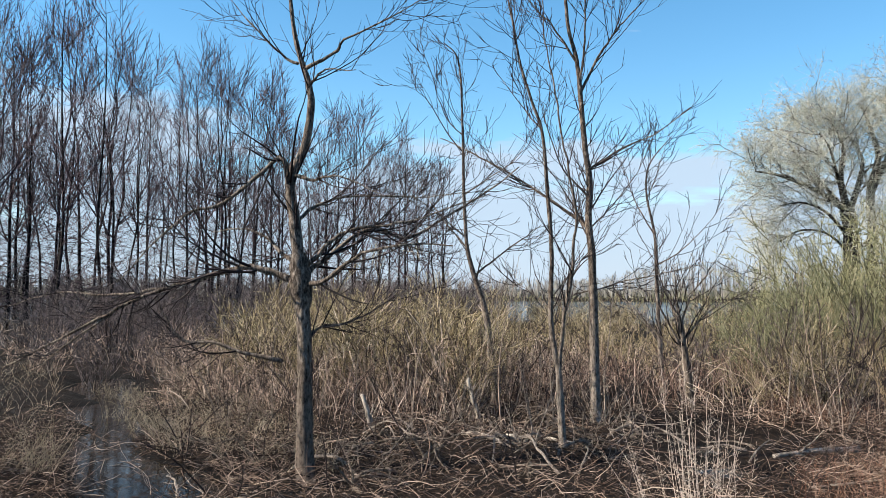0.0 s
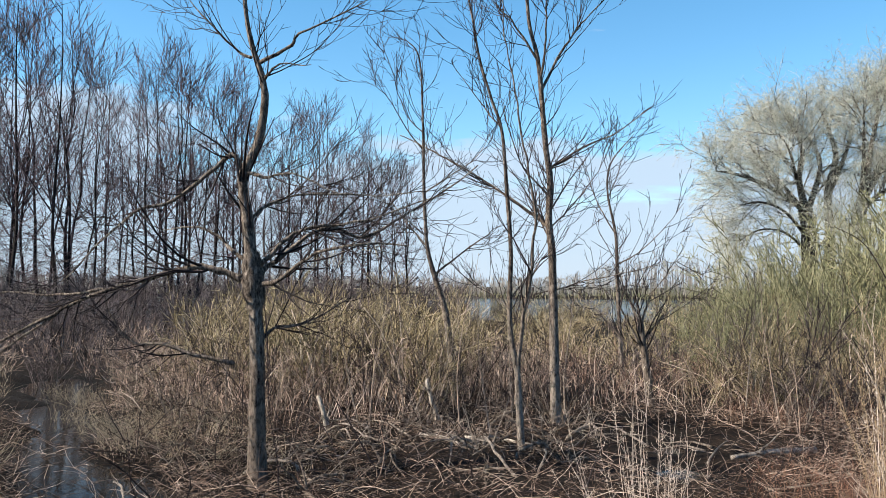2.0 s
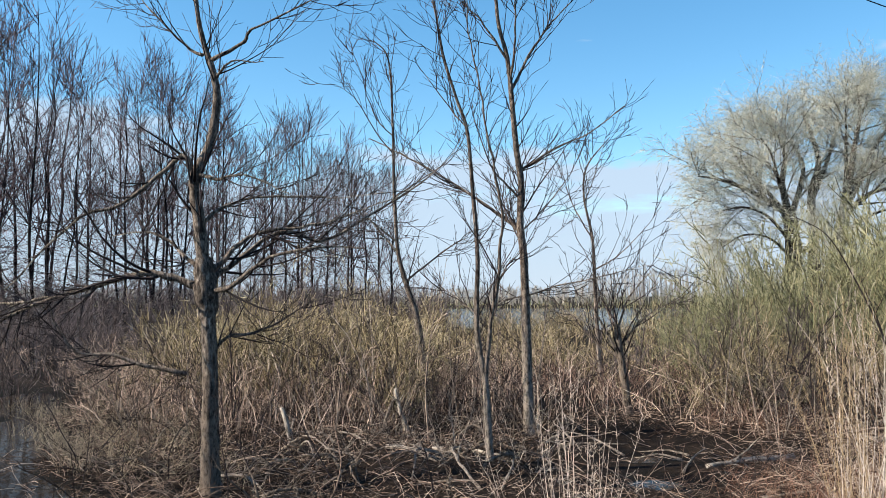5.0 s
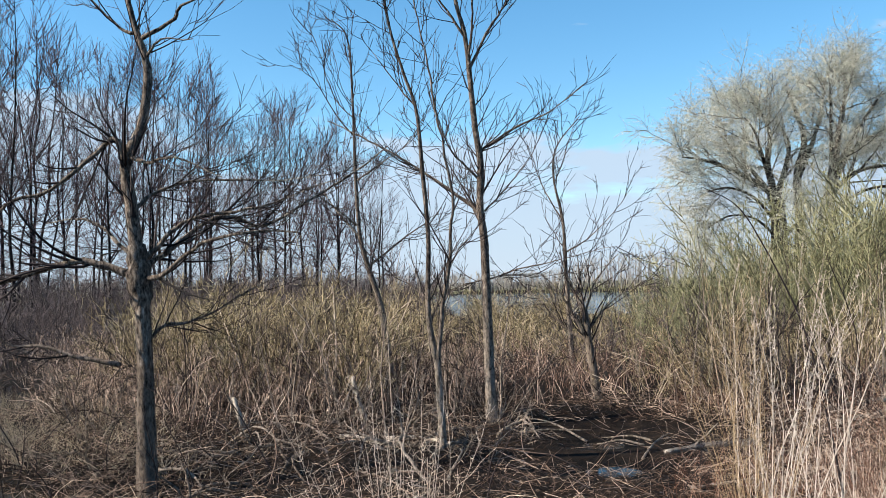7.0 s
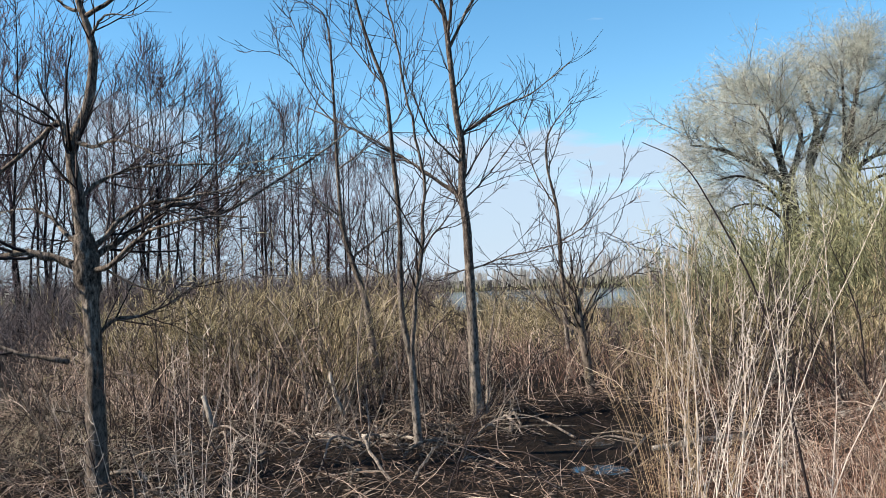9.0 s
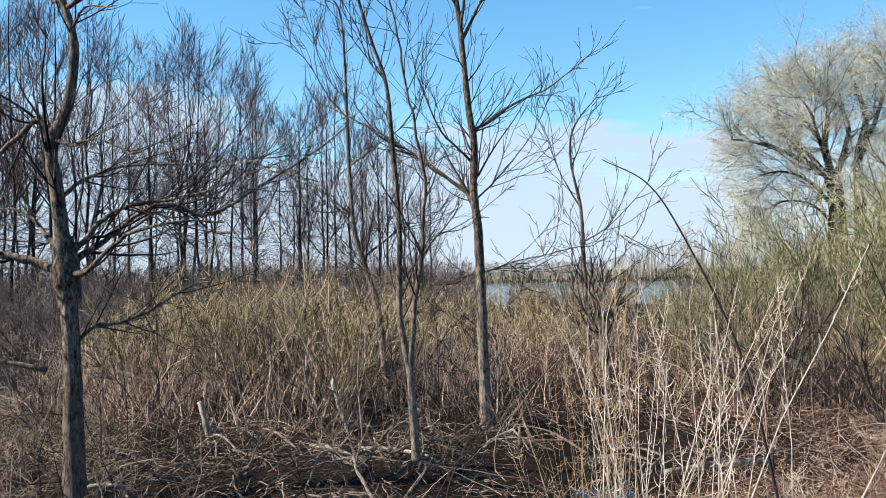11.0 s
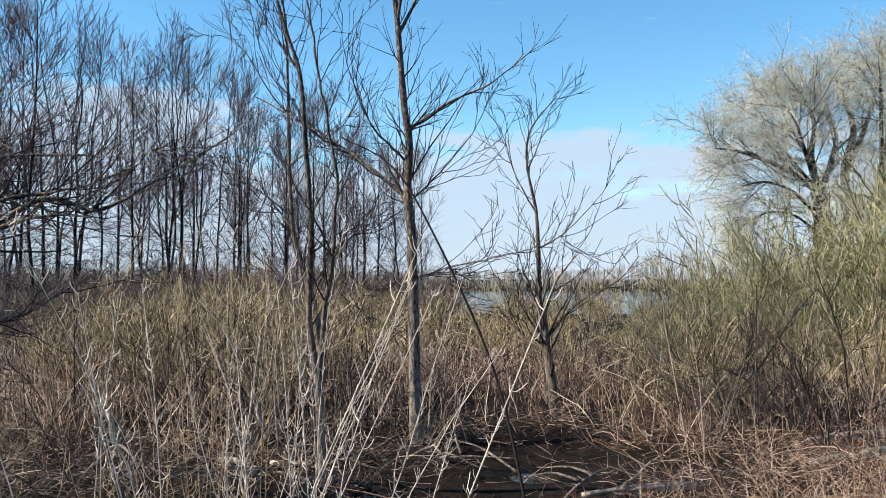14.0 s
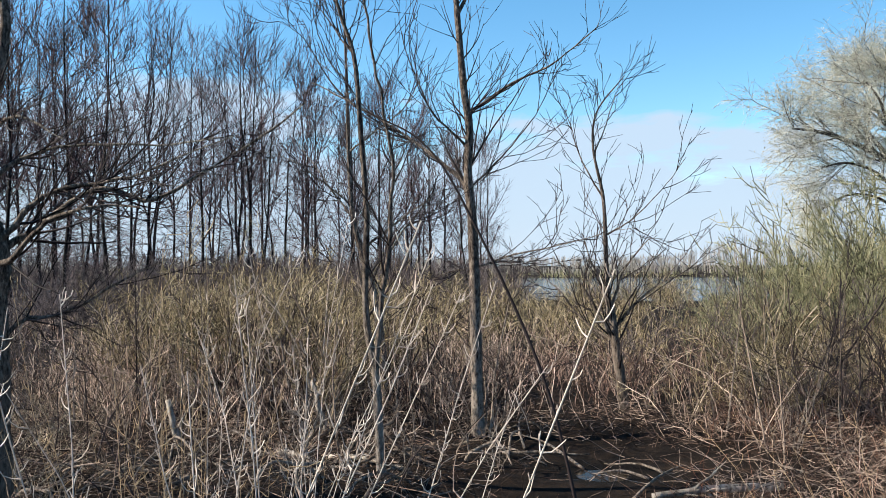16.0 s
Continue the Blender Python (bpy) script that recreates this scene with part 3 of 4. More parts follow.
near_tree("bushy_sapling", (4.27, 16.0), "dark short bare tree with a broken top and bushy branching",
          [(0, 0, -0.2), (-0.09, 0, 0.64), (-0.17, 0, 1.26), (-0.22, 0, 1.66)], 0.085, 0.055,
          [([(-0.13, 0, 1.02), (-0.40, -0.07, 1.55), (-0.63, -0.13, 1.98), (-0.99, -0.2, 2.32)], 0.036),
           ([(-0.21, 0, 1.54), (-0.38, 0.07, 1.97), (-0.51, 0.13, 2.27), (-0.64, 0.2, 2.66)], 0.032),
           ([(-0.15, 0, 1.11), (-0.54, 0.13, 1.40), (-0.95, 0.27, 1.89), (-1.29, 0.4, 2.19)], 0.028),
           ([(-0.22, 0, 1.59), (-0.06, -0.07, 2.06), (0.18, -0.13, 2.43), (0.37, -0.2, 2.61)], 0.028),
           ([(-0.18, 0, 1.30), (0.18, 0.07, 1.72), (0.47, 0.13, 1.95), (0.87, 0.2, 2.13)], 0.026),
           ([(-0.22, 0, 1.62), (-0.27, 0, 2.16), (-0.32, 0, 2.64)], 0.030)],
          BARK_GREY, 16, (0.25, 0.55), 0.9, 0.3, 4)


# ---- the wood standing in the flood ----
def forest_tree(name, seed, height, forks):
    rng = np.random.default_rng(seed)
    tree = thing(name, (0, 0, 0), "tall bare dark-stemmed tree rising from flood water", "tree", "trees of the flooded wood")
    stem_chunks, lines, radii = [], [], []
    for k in range(forks):
        a = rng.uniform(0, 6.28)
        lean = 0.0 if forks == 1 else 0.09 * height
        pts = [(0.25 * k * math.cos(a), 0.25 * k * math.sin(a), -0.4)]
        for j in range(1, 8):
            s = j / 7
            pts.append((pts[0][0] + lean * s * math.cos(a) + rng.normal(0, 0.09), pts[0][1] + lean * s * math.sin(a) + rng.normal(0, 0.09), height * s * (1 - 0.05 * k)))
        P, r, chunk = rough_trunk(pts, 0.125 * height / 16 * (1 - 0.15 * k) * rng.uniform(0.7, 1.25), 0.012, 20, 7, 0.15, 0.04, seed * 5 + k)
        stem_chunks.append(chunk)
        lines.append(P)
        radii.append(r)
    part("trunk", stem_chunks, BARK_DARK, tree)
    P, R = np.stack(lines), np.stack(radii)
    L, S = sprout(rng, P, R, 14 // forks + 3, (0.27, 0.97), (0.24 * height, 0.42 * height), (24, 46), 0.44, 0.07, 6, 0.62, 0.02, 0.62)
    K, V = sprout(rng, P, R, 44 // forks, (0.07, 0.62), (1.2, 4.2), (52, 98), 0.2, 0.16, 3, 0.24, 0.0125)
    B, T = sprout(rng, L, S, 6, (0.2, 1.0), (1.0, 2.9), (16, 42), 0.36, 0.10, 2, 0.6, 0.0165)
    F, U = sprout(rng, B, T, 2, (0.1, 1.0), (0.6, 1.7), (10, 34), 0.3, 0.08, 1, 0.8, 0.0135)
    H, W = sprout(rng, K, V, 4, (0.15, 1.0), (0.5, 1.6), (20, 70), 0.15, 0.12, 1, 0.8, 0.0115)
    part("crown", [tube_arrays(L, S, 4), tube_arrays(K, V, 3), tube_arrays(B, T, 3), tube_arrays(F, U, 3), tube_arrays(H, W, 3)], TWIG_FOREST, tree, "fine purplish-grey bare crown")
    return tree


rng = np.random.default_rng(21)
kinds = [forest_tree("wood_tree", 300 + i, 16.0, (1, 1, 2, 1, 1, 2, 1)[i]) for i in range(7)]
spots = []
while len(spots) < 87:
    slope = 0.13 + 0.92 * ((len(spots) * 0.618034) % 1.0) + rng.uniform(-0.006, 0.006)
    y = rng.uniform(39, 66) if slope > 0.5 else rng.uniform(44, 88)
    x = 1.86 - slope * (y + 0.3)
    if all((x - a) ** 2 + (y - b) ** 2 > 1.5 ** 2 for a, b, _ in spots):
        spots.append((x, y, slope))
spots = [p for i, p in enumerate(spots) if p[2] < 0.40 or i % 4]      # the wood opens towards its near end
for i, (x, y, slope) in enumerate(spots):
    h = (11.5 + 19.0 * (min(slope, 0.75) - 0.13)) * rng.uniform(0.8, 1.08) * (y + 25) / 80
    m = pose(x, y, FLOOD - 0.15, 0, 0, rng.uniform(0, 360)) @ Matrix.Scale(h / 16.0, 4)
    if i < len(kinds):
        kinds[i].matrix_basis = m
    else:
        t = copy_thing(kinds[i % len(kinds)], Matrix())
        t.matrix_basis = m


# ---- the old willow ----
def old_willow():
    rng = np.random.default_rng(31)
    tree = thing("old_willow", (13.43, 36.0, -0.65), "old many-stemmed willow with a pale silvery-green domed crown", "tree", size=1.287)
    boughs = [([(-0.06, 0, 0.35), (-0.06, 0, 2.3), (-0.04, 0, 3.9), (-0.14, 0, 4.78)], 0.30, 0.22),
              ([(0.77, 0.6, 0.35), (0.77, 0.6, 2.3), (0.79, 0.6, 3.93), (0.75, 0.6, 5.39), (1.0, 0.6, 6.5), (0.75, 0.6, 7.5), (0.5, 0.6, 8.1)], 0.25, 0.03),
              ([(0.75, -0.4, 0.35), (0.98, -0.4, 2.31), (1.2, -0.4, 3.88), (1.46, -0.4, 5.11), (1.54, -0.4, 5.81)], 0.30, 0.14)]
    limbs = [([(-0.14, 0, 4.70), (-0.75, -0.25, 5.11), (-1.76, -0.5, 5.60), (-2.5, -0.75, 5.80), (-3.1, -1.0, 5.85)], 0.15),
             ([(-0.13, 0, 4.70), (-0.32, 0, 5.70), (-0.22, 0, 6.6), (-0.47, 0, 7.3), (-0.8, 0, 7.8)], 0.17),
             ([(-0.10, 0, 4.65), (0.29, 0.27, 5.6), (0.48, 0.53, 6.5), (-0.04, 0.8, 7.5)], 0.15),
             ([(0.77, 0.6, 5.30), (1.37, 0.8, 6.6), (1.74, 1.0, 7.8), (1.92, 1.2, 8.6)], 0.13),
             ([(1.54, -0.4, 5.60), (1.72, -0.4, 6.7), (1.92, -0.4, 7.8), (1.86, -0.4, 8.7)], 0.15),
             ([(1.46, -0.4, 5.0), (2.16, -0.13, 6.0), (3.11, 0.13, 6.6), (4.0, 0.4, 6.9)], 0.15),
             ([(1.38, -0.4, 4.70), (2.11, -0.67, 5.33), (3.07, -0.93, 5.47), (3.9, -1.2, 5.6)], 0.12),
             ([(1.5, -0.4, 5.30), (2.31, -0.17, 6.6), (2.9, 0.07, 7.4), (3.3, 0.3, 7.9)], 0.13),
             ([(-0.14, 0.05, 4.7), (-0.9, 0.6, 5.9), (-1.4, 1.0, 6.7), (-1.6, 1.2, 7.2)], 0.10),
             ([(-0.14, -0.05, 4.6), (-0.7, -1.0, 5.6), (-1.1, -1.6, 6.4), (-1.5, -2.0, 6.8)], 0.10),
             ([(1.44, -0.4, 5.0), (1.1, -1.4, 6.0), (0.9, -2.0, 6.9), (0.8, -2.3, 7.6)], 0.10),
             ([(-0.05, 0, 3.8), (-0.9, -0.6, 4.6), (-1.7, -0.9, 4.9), (-2.4, -1.0, 4.8)], 0.08),
             ([(-0.06, 0.1, 3.4), (-0.8, -0.2, 4.0), (-1.6, -0.3, 4.1), (-2.3, -0.2, 3.7)], 0.06),
             ([(0.3, 0.3, 3.6), (0.5, -0.9, 4.1), (0.4, -1.7, 4.2), (0.2, -2.4, 3.8)], 0.06),
             ([(1.25, -0.4, 4.1), (2.1, -1.1, 4.7), (3.0, -1.4, 4.8), (3.6, -1.6, 4.7)], 0.08)]
    lines, radii = [], []
    for pts, a, b in boughs:
        P, r, c = rough_trunk(pts, a, b, 30, 11, 0.3, 0.06, 7)
        part("trunk", [c], BARK_WILLOW, tree)
    for pts, a in limbs:
        P, r, c = rough_trunk(pts, a * 0.8, 0.02, 24, 8, 0.0, 0.05, 9)
        part("limb", [c], BARK_WILLOW, tree)
        lines.append(P)
        radii.append(r)
    P, R = np.stack(lines), np.stack(radii)
    A, S = sprout(rng, P, R, 16, (0.12, 1.0), (0.8, 2.4), (25, 62), 0.10, 0.12, 7, 0.40, 0.013, 0.35)
    B, T = sprout(rng, A, S, 7, (0.15, 1.0), (0.5, 1.3), (25, 60), 0.02, 0.13, 3, 0.5, 0.0075, 0.3)
    part("crown", [tube_arrays(A, S, 4), tube_arrays(B, T, 3)], BRANCH_WILLOW, tree)
    C, U = sprout(rng, B, T, 12, (0.1, 1.0), (0.3, 0.85), (20, 70), -0.30, 0.12, 2, 0.7, 0.0048, 0.2)
    part("twig_curtain", [tube_arrays(C, U, 3)], TWIG_WILLOW, tree, "pale olive hanging twigs")
    p, d = points_on(rng, C, 1, (0.1, 1.0))
    part("foliage", [flecks(rng, p, d, (0.05, 0.10), (0.014, 0.026))], BUD_WILLOW, tree, "tiny silvery-green opening leaves", smooth=False)
    return tree


old_willow()


# ---- willow scrub ----
def shrub(name, seed, label, count, radius, height, stem_mat, bud_mat, lean=0.16, r0=0.008, side=6, twigs=2, fine=0.0045, buds=2, bud=(0.02, 0.045), bend=0.4, wob=0.08, cane_mat=None):
    """Canes from one stool, each branching twice into finer shoots."""
    rng = np.random.default_rng(seed)
    ob = thing(name, (0, 0, 0), label, "shrub", "shrubs of the marsh thicket")
    a, r = rng.uniform(0, 6.28, count), radius * np.sqrt(rng.uniform(0, 1, count)) * 0.75
    base = np.c_[r * np.cos(a), r * np.sin(a), np.full(count, -0.15)]
    P, R = stems(rng, base, rng.uniform(0.5, 1.0, count) * height, r0 * rng.uniform(0.6, 1.2, count), lean, bend, 5 if twigs else 4, 0.6,
                 base[:, :2] / max(radius, 0.1) * 0.22, wob)
    B, S = sprout(rng, P, R, side, (0.18, 1.0), (0.13 * height, 0.36 * height), (14, 50), 0.4, 0.14, 2 if twigs else 1, 0.7, fine * 1.4)
    chunks, ends = [tube_arrays(B, S, 3)], B
    if twigs:
        C, U = sprout(rng, B, S, twigs, (0.15, 1.0), (0.12, 0.45), (18, 55), 0.3, 0.1, 1, 0.75, fine)
        chunks.append(tube_arrays(C, U, 3))
        ends = C
    tagged(part("cane_tangle", [tube_arrays(P, R, 4 if twigs else 3)], cane_mat or CANE, ob, "bare canes rising from one stool"), kind="stuff")
    tagged(part("twig_spray", chunks, stem_mat, ob), kind="stuff")
    if buds:
        p, d = points_on(rng, ends, buds, (0.1, 1.0))
        tagged(part("bud_cover", [flecks(rng, p, d, bud, (bud[0] * 0.45, bud[1] * 0.45))], bud_mat, ob, "yellow-green opening buds", smooth=False), kind="stuff")
    return ob


def spread(models, spots, lo, hi, seed):
    rng = np.random.default_rng(seed)
    for i, (x, y, s) in enumerate(spots):
        m = pose(x, y, float(land(x, y)), 0, 0, rng.uniform(0, 360)) @ Matrix.Scale(s * rng.uniform(lo, hi), 4)
        src = models[i % len(models)]
        ob = src if i < len(models) else copy_thing(src, Matrix())
        ob.matrix_basis = m


OLIVE_WORDS, GREEN_WORDS, BROWN_WORDS = ("dense clump of olive-yellow willow shoots with opening buds", "tall willow bush of greenish shoots with fresh buds",
                                         "low tangle of red-brown bare twigs")
olive = [shrub("willow_shrub", 400 + i, OLIVE_WORDS, 13, 0.95, 2.35, SHOOT_OLIVE, BUD_OLIVE, 0.34, 0.0115, 6, 3, 0.0056, 1, (0.03, 0.06), 0.7, 0.18) for i in range(4)]
olive_far = [shrub("willow_shrub", 410 + i, OLIVE_WORDS, 14, 0.95, 2.35, SHOOT_OLIVE, BUD_OLIVE, 0.28, 0.013, 8, 0, 0.009, 2, (0.04, 0.08), 0.7, 0.1) for i in range(3)]
green = [shrub("green_willow_shrub", 420 + i, GREEN_WORDS, 34, 1.3, 3.35, SHOOT_GREEN, BUD_GREEN, 0.24, 0.009, 8, 2, 0.0068, 2, (0.03, 0.06), 0.5, 0.08, SHOOT_GREEN) for i in range(4)]
brown = [shrub("brown_shrub", 440 + i, BROWN_WORDS, 13, 0.85, 1.45, SHOOT_BROWN, BUD_GREEN, 0.4, 0.010, 5, 2, 0.0052, 0, (0.02, 0.04), 0.9, 0.16) for i in range(4)]
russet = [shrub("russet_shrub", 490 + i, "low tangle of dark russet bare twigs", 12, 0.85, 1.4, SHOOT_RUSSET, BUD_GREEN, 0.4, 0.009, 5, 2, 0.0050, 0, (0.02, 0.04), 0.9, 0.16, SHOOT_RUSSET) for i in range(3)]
brown_far = [shrub("brown_shrub", 450 + i, BROWN_WORDS, 16, 0.85, 1.45, SHOOT_BROWN, BUD_GREEN, 0.55, 0.012, 7, 0, 0.009, 0, (0.02, 0.04), 1.0, 0.2) for i in range(3)]
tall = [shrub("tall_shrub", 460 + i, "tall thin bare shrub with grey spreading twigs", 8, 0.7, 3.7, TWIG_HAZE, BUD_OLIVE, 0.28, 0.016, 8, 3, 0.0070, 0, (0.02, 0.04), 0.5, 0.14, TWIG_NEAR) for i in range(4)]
bush = [shrub("willow_bush", 470 + i, "wide willow bush of crooked stems with yellow-green buds", 9, 0.4, 2.9, SHOOT_OLIVE, BUD_OLIVE, 0.30, 0.019, 9, 4, 0.0056, 1, (0.03, 0.06), 0.5, 0.15) for i in range(3)]

bare = [shrub("bare_bush", 480 + i, "dark many-stemmed bare bush at the edge of the litter", 6, 0.22, 2.5, TWIG_NEAR, BUD_OLIVE, 0.30, 0.015, 7, 3, 0.0050, 0, (0.02, 0.04), 0.6, 0.12, TWIG_NEAR if i % 2 else BARK_PALE) for i in range(4)]

rng = np.random.default_rng(51)
spots = []
for _ in range(100):          # olive belt behind the saplings
    y = 15.8 + 21 * rng.uniform(0, 1) ** 1.25
    spots.append((rng.uniform(-0.27 * y, 0.0), y, 1.0 if y > 17 else 0.8))
for n, near, far, size in ((22, 19, 25, 0.62), (34, 24, 34, 0.74), (60, 33, 46, 0.86), (70, 44, 64, 0.98)):     # shoots before the lake, low where it lies open
    for _ in range(n):
        y = rng.uniform(near, far)
        x = rng.uniform(-0.16 * y, 0.27 * y)
        seen = 3 + (x - 3) * 69 / (y - 1)
        gap = -4.2 < seen < -0.2 or 7.6 < seen < 12.2
        spots.append((x, y, size * (0.54 if gap else 1.04)))
for _ in range(26):          # straw-coloured front of the bank on that side
    y = rng.uniform(15.4, 19)
    spots.append((rng.uniform(0.32 * y, 0.64 * y), y, 0.66))
spread(olive, [p for p in spots if p[1] < 26], 0.8, 1.15, 52)
spread(olive_far, [p for p in spots if p[1] >= 26], 0.8, 1.15, 55)
spots = []
for _ in range(54):
    y = rng.uniform(21.5, 34)
    x = rng.uniform(0.29 * y, 0.80 * y)
    spots.append((x, y, 0.85 + 0.70 * float(sstep(0.33, 0.43, x / y))))
for _ in range(24):          # lower ones in front, right of the open water
    y = rng.uniform(19.5, 26)
    spots.append((rng.uniform(0.27 * y, 0.66 * y), y, 0.62))
spread(green, spots, 0.85, 1.1, 53)
spots = []
for _ in range(100):
    y = rng.uniform(14.8, 20)
    x = rng.uniform(-0.45 * y, 0.66 * y)
    if abs(x - float(channel(y))) < 1.5 or (abs(x - 4.1) < 1.4 and y < 16.4) or (x > 6.6 and y < 15.4) or (x > 5.2 and rng.uniform() < 0.5):
        continue
    spots.append((x, y, 0.9))
for _ in range(105):          # before the flooded wood
    y = rng.uniform(19, 58)
    spots.append((rng.uniform(-1.0 * y, -0.24 * y), y, 0.92 + 0.004 * (y - 19)))
spread(brown, [p for p in spots if p[1] < 22 and p[0] < 2.2], 0.7, 1.2, 54)
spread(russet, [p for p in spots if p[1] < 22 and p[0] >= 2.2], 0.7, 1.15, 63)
spread(brown_far, [p for p in spots if p[1] >= 22], 0.7, 1.2, 56)

rng = np.random.default_rng(59)
spots = []
for k in range(26):          # taller bushes that break the line of the thicket
    y = rng.uniform(14.4, 21)
    x = rng.uniform(-0.24 * y, 0.03 * y) if k < 19 else rng.uniform(0.36 * y, 0.6 * y)
    spots.append((x, y, rng.uniform(0.62, 1.0)))
spread(bush, spots, 0.9, 1.1, 60)
spots = []
for k in range(18):
    y = rng.uniform(12.6, 16.5)
    x = rng.uniform(-3.6, 2.6) if k < 13 else rng.uniform(5.2, 8.5)
    spots.append((x, y, rng.uniform(0.6, 1.0)))
spread(bare, spots, 0.9, 1.15, 65)

rng = np.random.default_rng(57)
spots = []
for k in range(104):
    y = rng.uniform(18, 34) if k < 66 else rng.uniform(34, 50)
    x = rng.uniform(-0.62 * y, -0.02 * y)
    spots.append((x, y, (0.58 if y < 24 else 0.80) + 0.014 * (y - 18)))
for _ in range(16):
    y = rng.uniform(17, 24)
    spots.append((rng.uniform(0.25 * y, 0.6 * y), y, 0.6))
spread(tall, spots, 0.7, 1.15, 58)

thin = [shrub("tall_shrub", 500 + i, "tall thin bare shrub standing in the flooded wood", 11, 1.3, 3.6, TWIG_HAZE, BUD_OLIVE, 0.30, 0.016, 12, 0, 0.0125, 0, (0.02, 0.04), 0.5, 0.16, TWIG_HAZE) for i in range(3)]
rng = np.random.default_rng(62)
spots = []
for _ in range(64):
    y = rng.uniform(44, 72)
    spots.append((rng.uniform(-0.85 * y, -0.05 * y), y, rng.uniform(0.7, 1.4)))
spread(thin, spots, 0.8, 1.2, 64)


# ---- brush, litter and fallen wood ----
def brush():
    """Loose thin shoots and dead stems between the shrubs."""
    rng = np.random.default_rng(61)
    c = 3800
    xy = scatter(rng, c, (-9, 11), (12.5, 21))
    keep = (np.hypot((xy[:, 0] - 4.1) / 1.3, (xy[:, 1] - 13.3) / 1.6) > 1) & (xy[:, 1] > 13.5 + 1.2 * np.sin(xy[:, 0])) & (xy[:, 0] > -0.55 * (xy[:, 1] - 7)) & ((xy[:, 0] < 6.6) | (xy[:, 1] > 15.2))
    keep &= (xy[:, 0] < 2.3) | (rng.uniform(0, 1, c) < 0.3)
    xy = xy[keep]
    base = np.c_[xy, land(xy[:, 0], xy[:, 1]) - 0.05]
    P, R = stems(rng, base, rng.uniform(0.4, 1.4, len(xy)), rng.uniform(0.004, 0.0085, len(xy)), 0.34, 0.7, 4, 0.6, wob=0.16)
    B, S = sprout(rng, P, R, 3, (0.3, 1.0), (0.15, 0.5), (20, 60), 0.2, 0.15, 2, 0.65, 0.0028)
    return [tube_arrays(P, R, 3), tube_arrays(B, S, 3)]


def whips():
    """Tall thin straight shoots standing singly in front of the thicket."""
    rng = np.random.default_rng(66)
    for k in range(64):
        x, y = rng.uniform(-3.8, 1.9) if k < 46 else rng.uniform(5.2, 9.5), rng.uniform(12.9, 16.5)
        h = rng.uniform(1.5, 2.9)
        z = float(land(x, y))
        ob = thing("willow_whip", (x, y, z), "slim upright bare willow shoot rising from the brush", "shrub", "single willow shoots")
        P, R = stems(rng, np.array([[0, 0, -0.08]]), h, rng.uniform(0.007, 0.014), 0.13, 0.2, 9, 0.8)
        part("stem", [tube_arrays(P, R, 5)], BARK_PALE if k % 3 else CANE, ob)
        B, S = sprout(rng, P, R, 9, (0.35, 1.0), (0.3, 0.8), (20, 45), 0.3, 0.1, 3, 0.5, 0.003)
        C, U = sprout(rng, B, S, 3, (0.2, 1.0), (0.15, 0.4), (20, 45), 0.2, 0.1, 1, 0.6, 0.0025)
        part("crown", [tube_arrays(B, S, 3), tube_arrays(C, U, 3)], SHOOT_OLIVE if k % 2 else TWIG_NEAR, ob)


whips()
tagged(part("brush", brush(), SHOOT_BROWN), "thin red-brown stems and dead shoots filling the thicket floor", "brush", kind="stuff")


def sticks(rng, c, x, y, length, r, flat=0.14, bend=0.25, lift=0.03, seg=4, afloat=0.035):
    xy = scatter(rng, c, x, y)
    z = land(xy[:, 0], xy[:, 1])
    a = rng.uniform(0, 6.28, c)
    d = np.c_[np.cos(a), np.sin(a), np.abs(rng.normal(0, flat, c))]
    L = rng.uniform(length[0], length[1], c)[:, None]
    P = [np.c_[xy, np.maximum(z, FLOOD - 0.03) + rng.uniform(0, lift, c)]]
    turn = np.c_[rng.normal(0, bend, (c, 2)), rng.normal(-0.04, 0.12, c)]
    for _ in range(seg):
        P.append(P[-1] + unit(d) * L / seg)
        d = unit(d) + turn + rng.normal(0, 0.16, (c, 3))
    P = np.stack(P, 1)
    P[..., 2] = np.maximum(P[..., 2], np.maximum(land(P[..., 0], P[..., 1]), FLOOD - 0.01) + 0.004)
    R = rng.uniform(r[0], r[1], c)[:, None] * np.linspace(1, 0.4, seg + 1)
    keep = ((z > FLOOD) & (rng.uniform(0, 1, c) > 1.05 * pool(xy[:, 0], xy[:, 1]))) | (rng.uniform(0, 1, c) < afloat)
    keep &= swell(xy[:, 0] * 0.9 + 3, xy[:, 1], 0.9, 4.0) + rng.normal(0, 0.25, c) > -0.22
    return P[keep], R[keep]


rng = np.random.default_rng(62)
P1, R1 = sticks(rng, 15000, (-7, 10.5), (7.8, 16.5), (0.08, 0.42), (0.0022, 0.0052), 0.45, 0.25, 0.16, 2)
P2, R2 = sticks(rng, 2600, (-7, 11), (7.5, 17), (0.2, 0.7), (0.003, 0.007), 0.34, 0.18, 0.16, 3)
P3, R3 = sticks(rng, 360, (-4, 9), (8.5, 15.5), (0.4, 1.2), (0.004, 0.009), 0.45, 0.3, 0.18, 6)
P4, R4 = sticks(rng, 2200, (-5.5, -1.6), (8.4, 13), (0.15, 0.6), (0.003, 0.006), 0.5, 0.2, 0.05, 3, 0.22)
P5, R5 = sticks(rng, 3600, (4.9, 9.0), (8.6, 14.5), (0.15, 0.6), (0.0028, 0.0060), 0.42, 0.2, 0.22, 3)
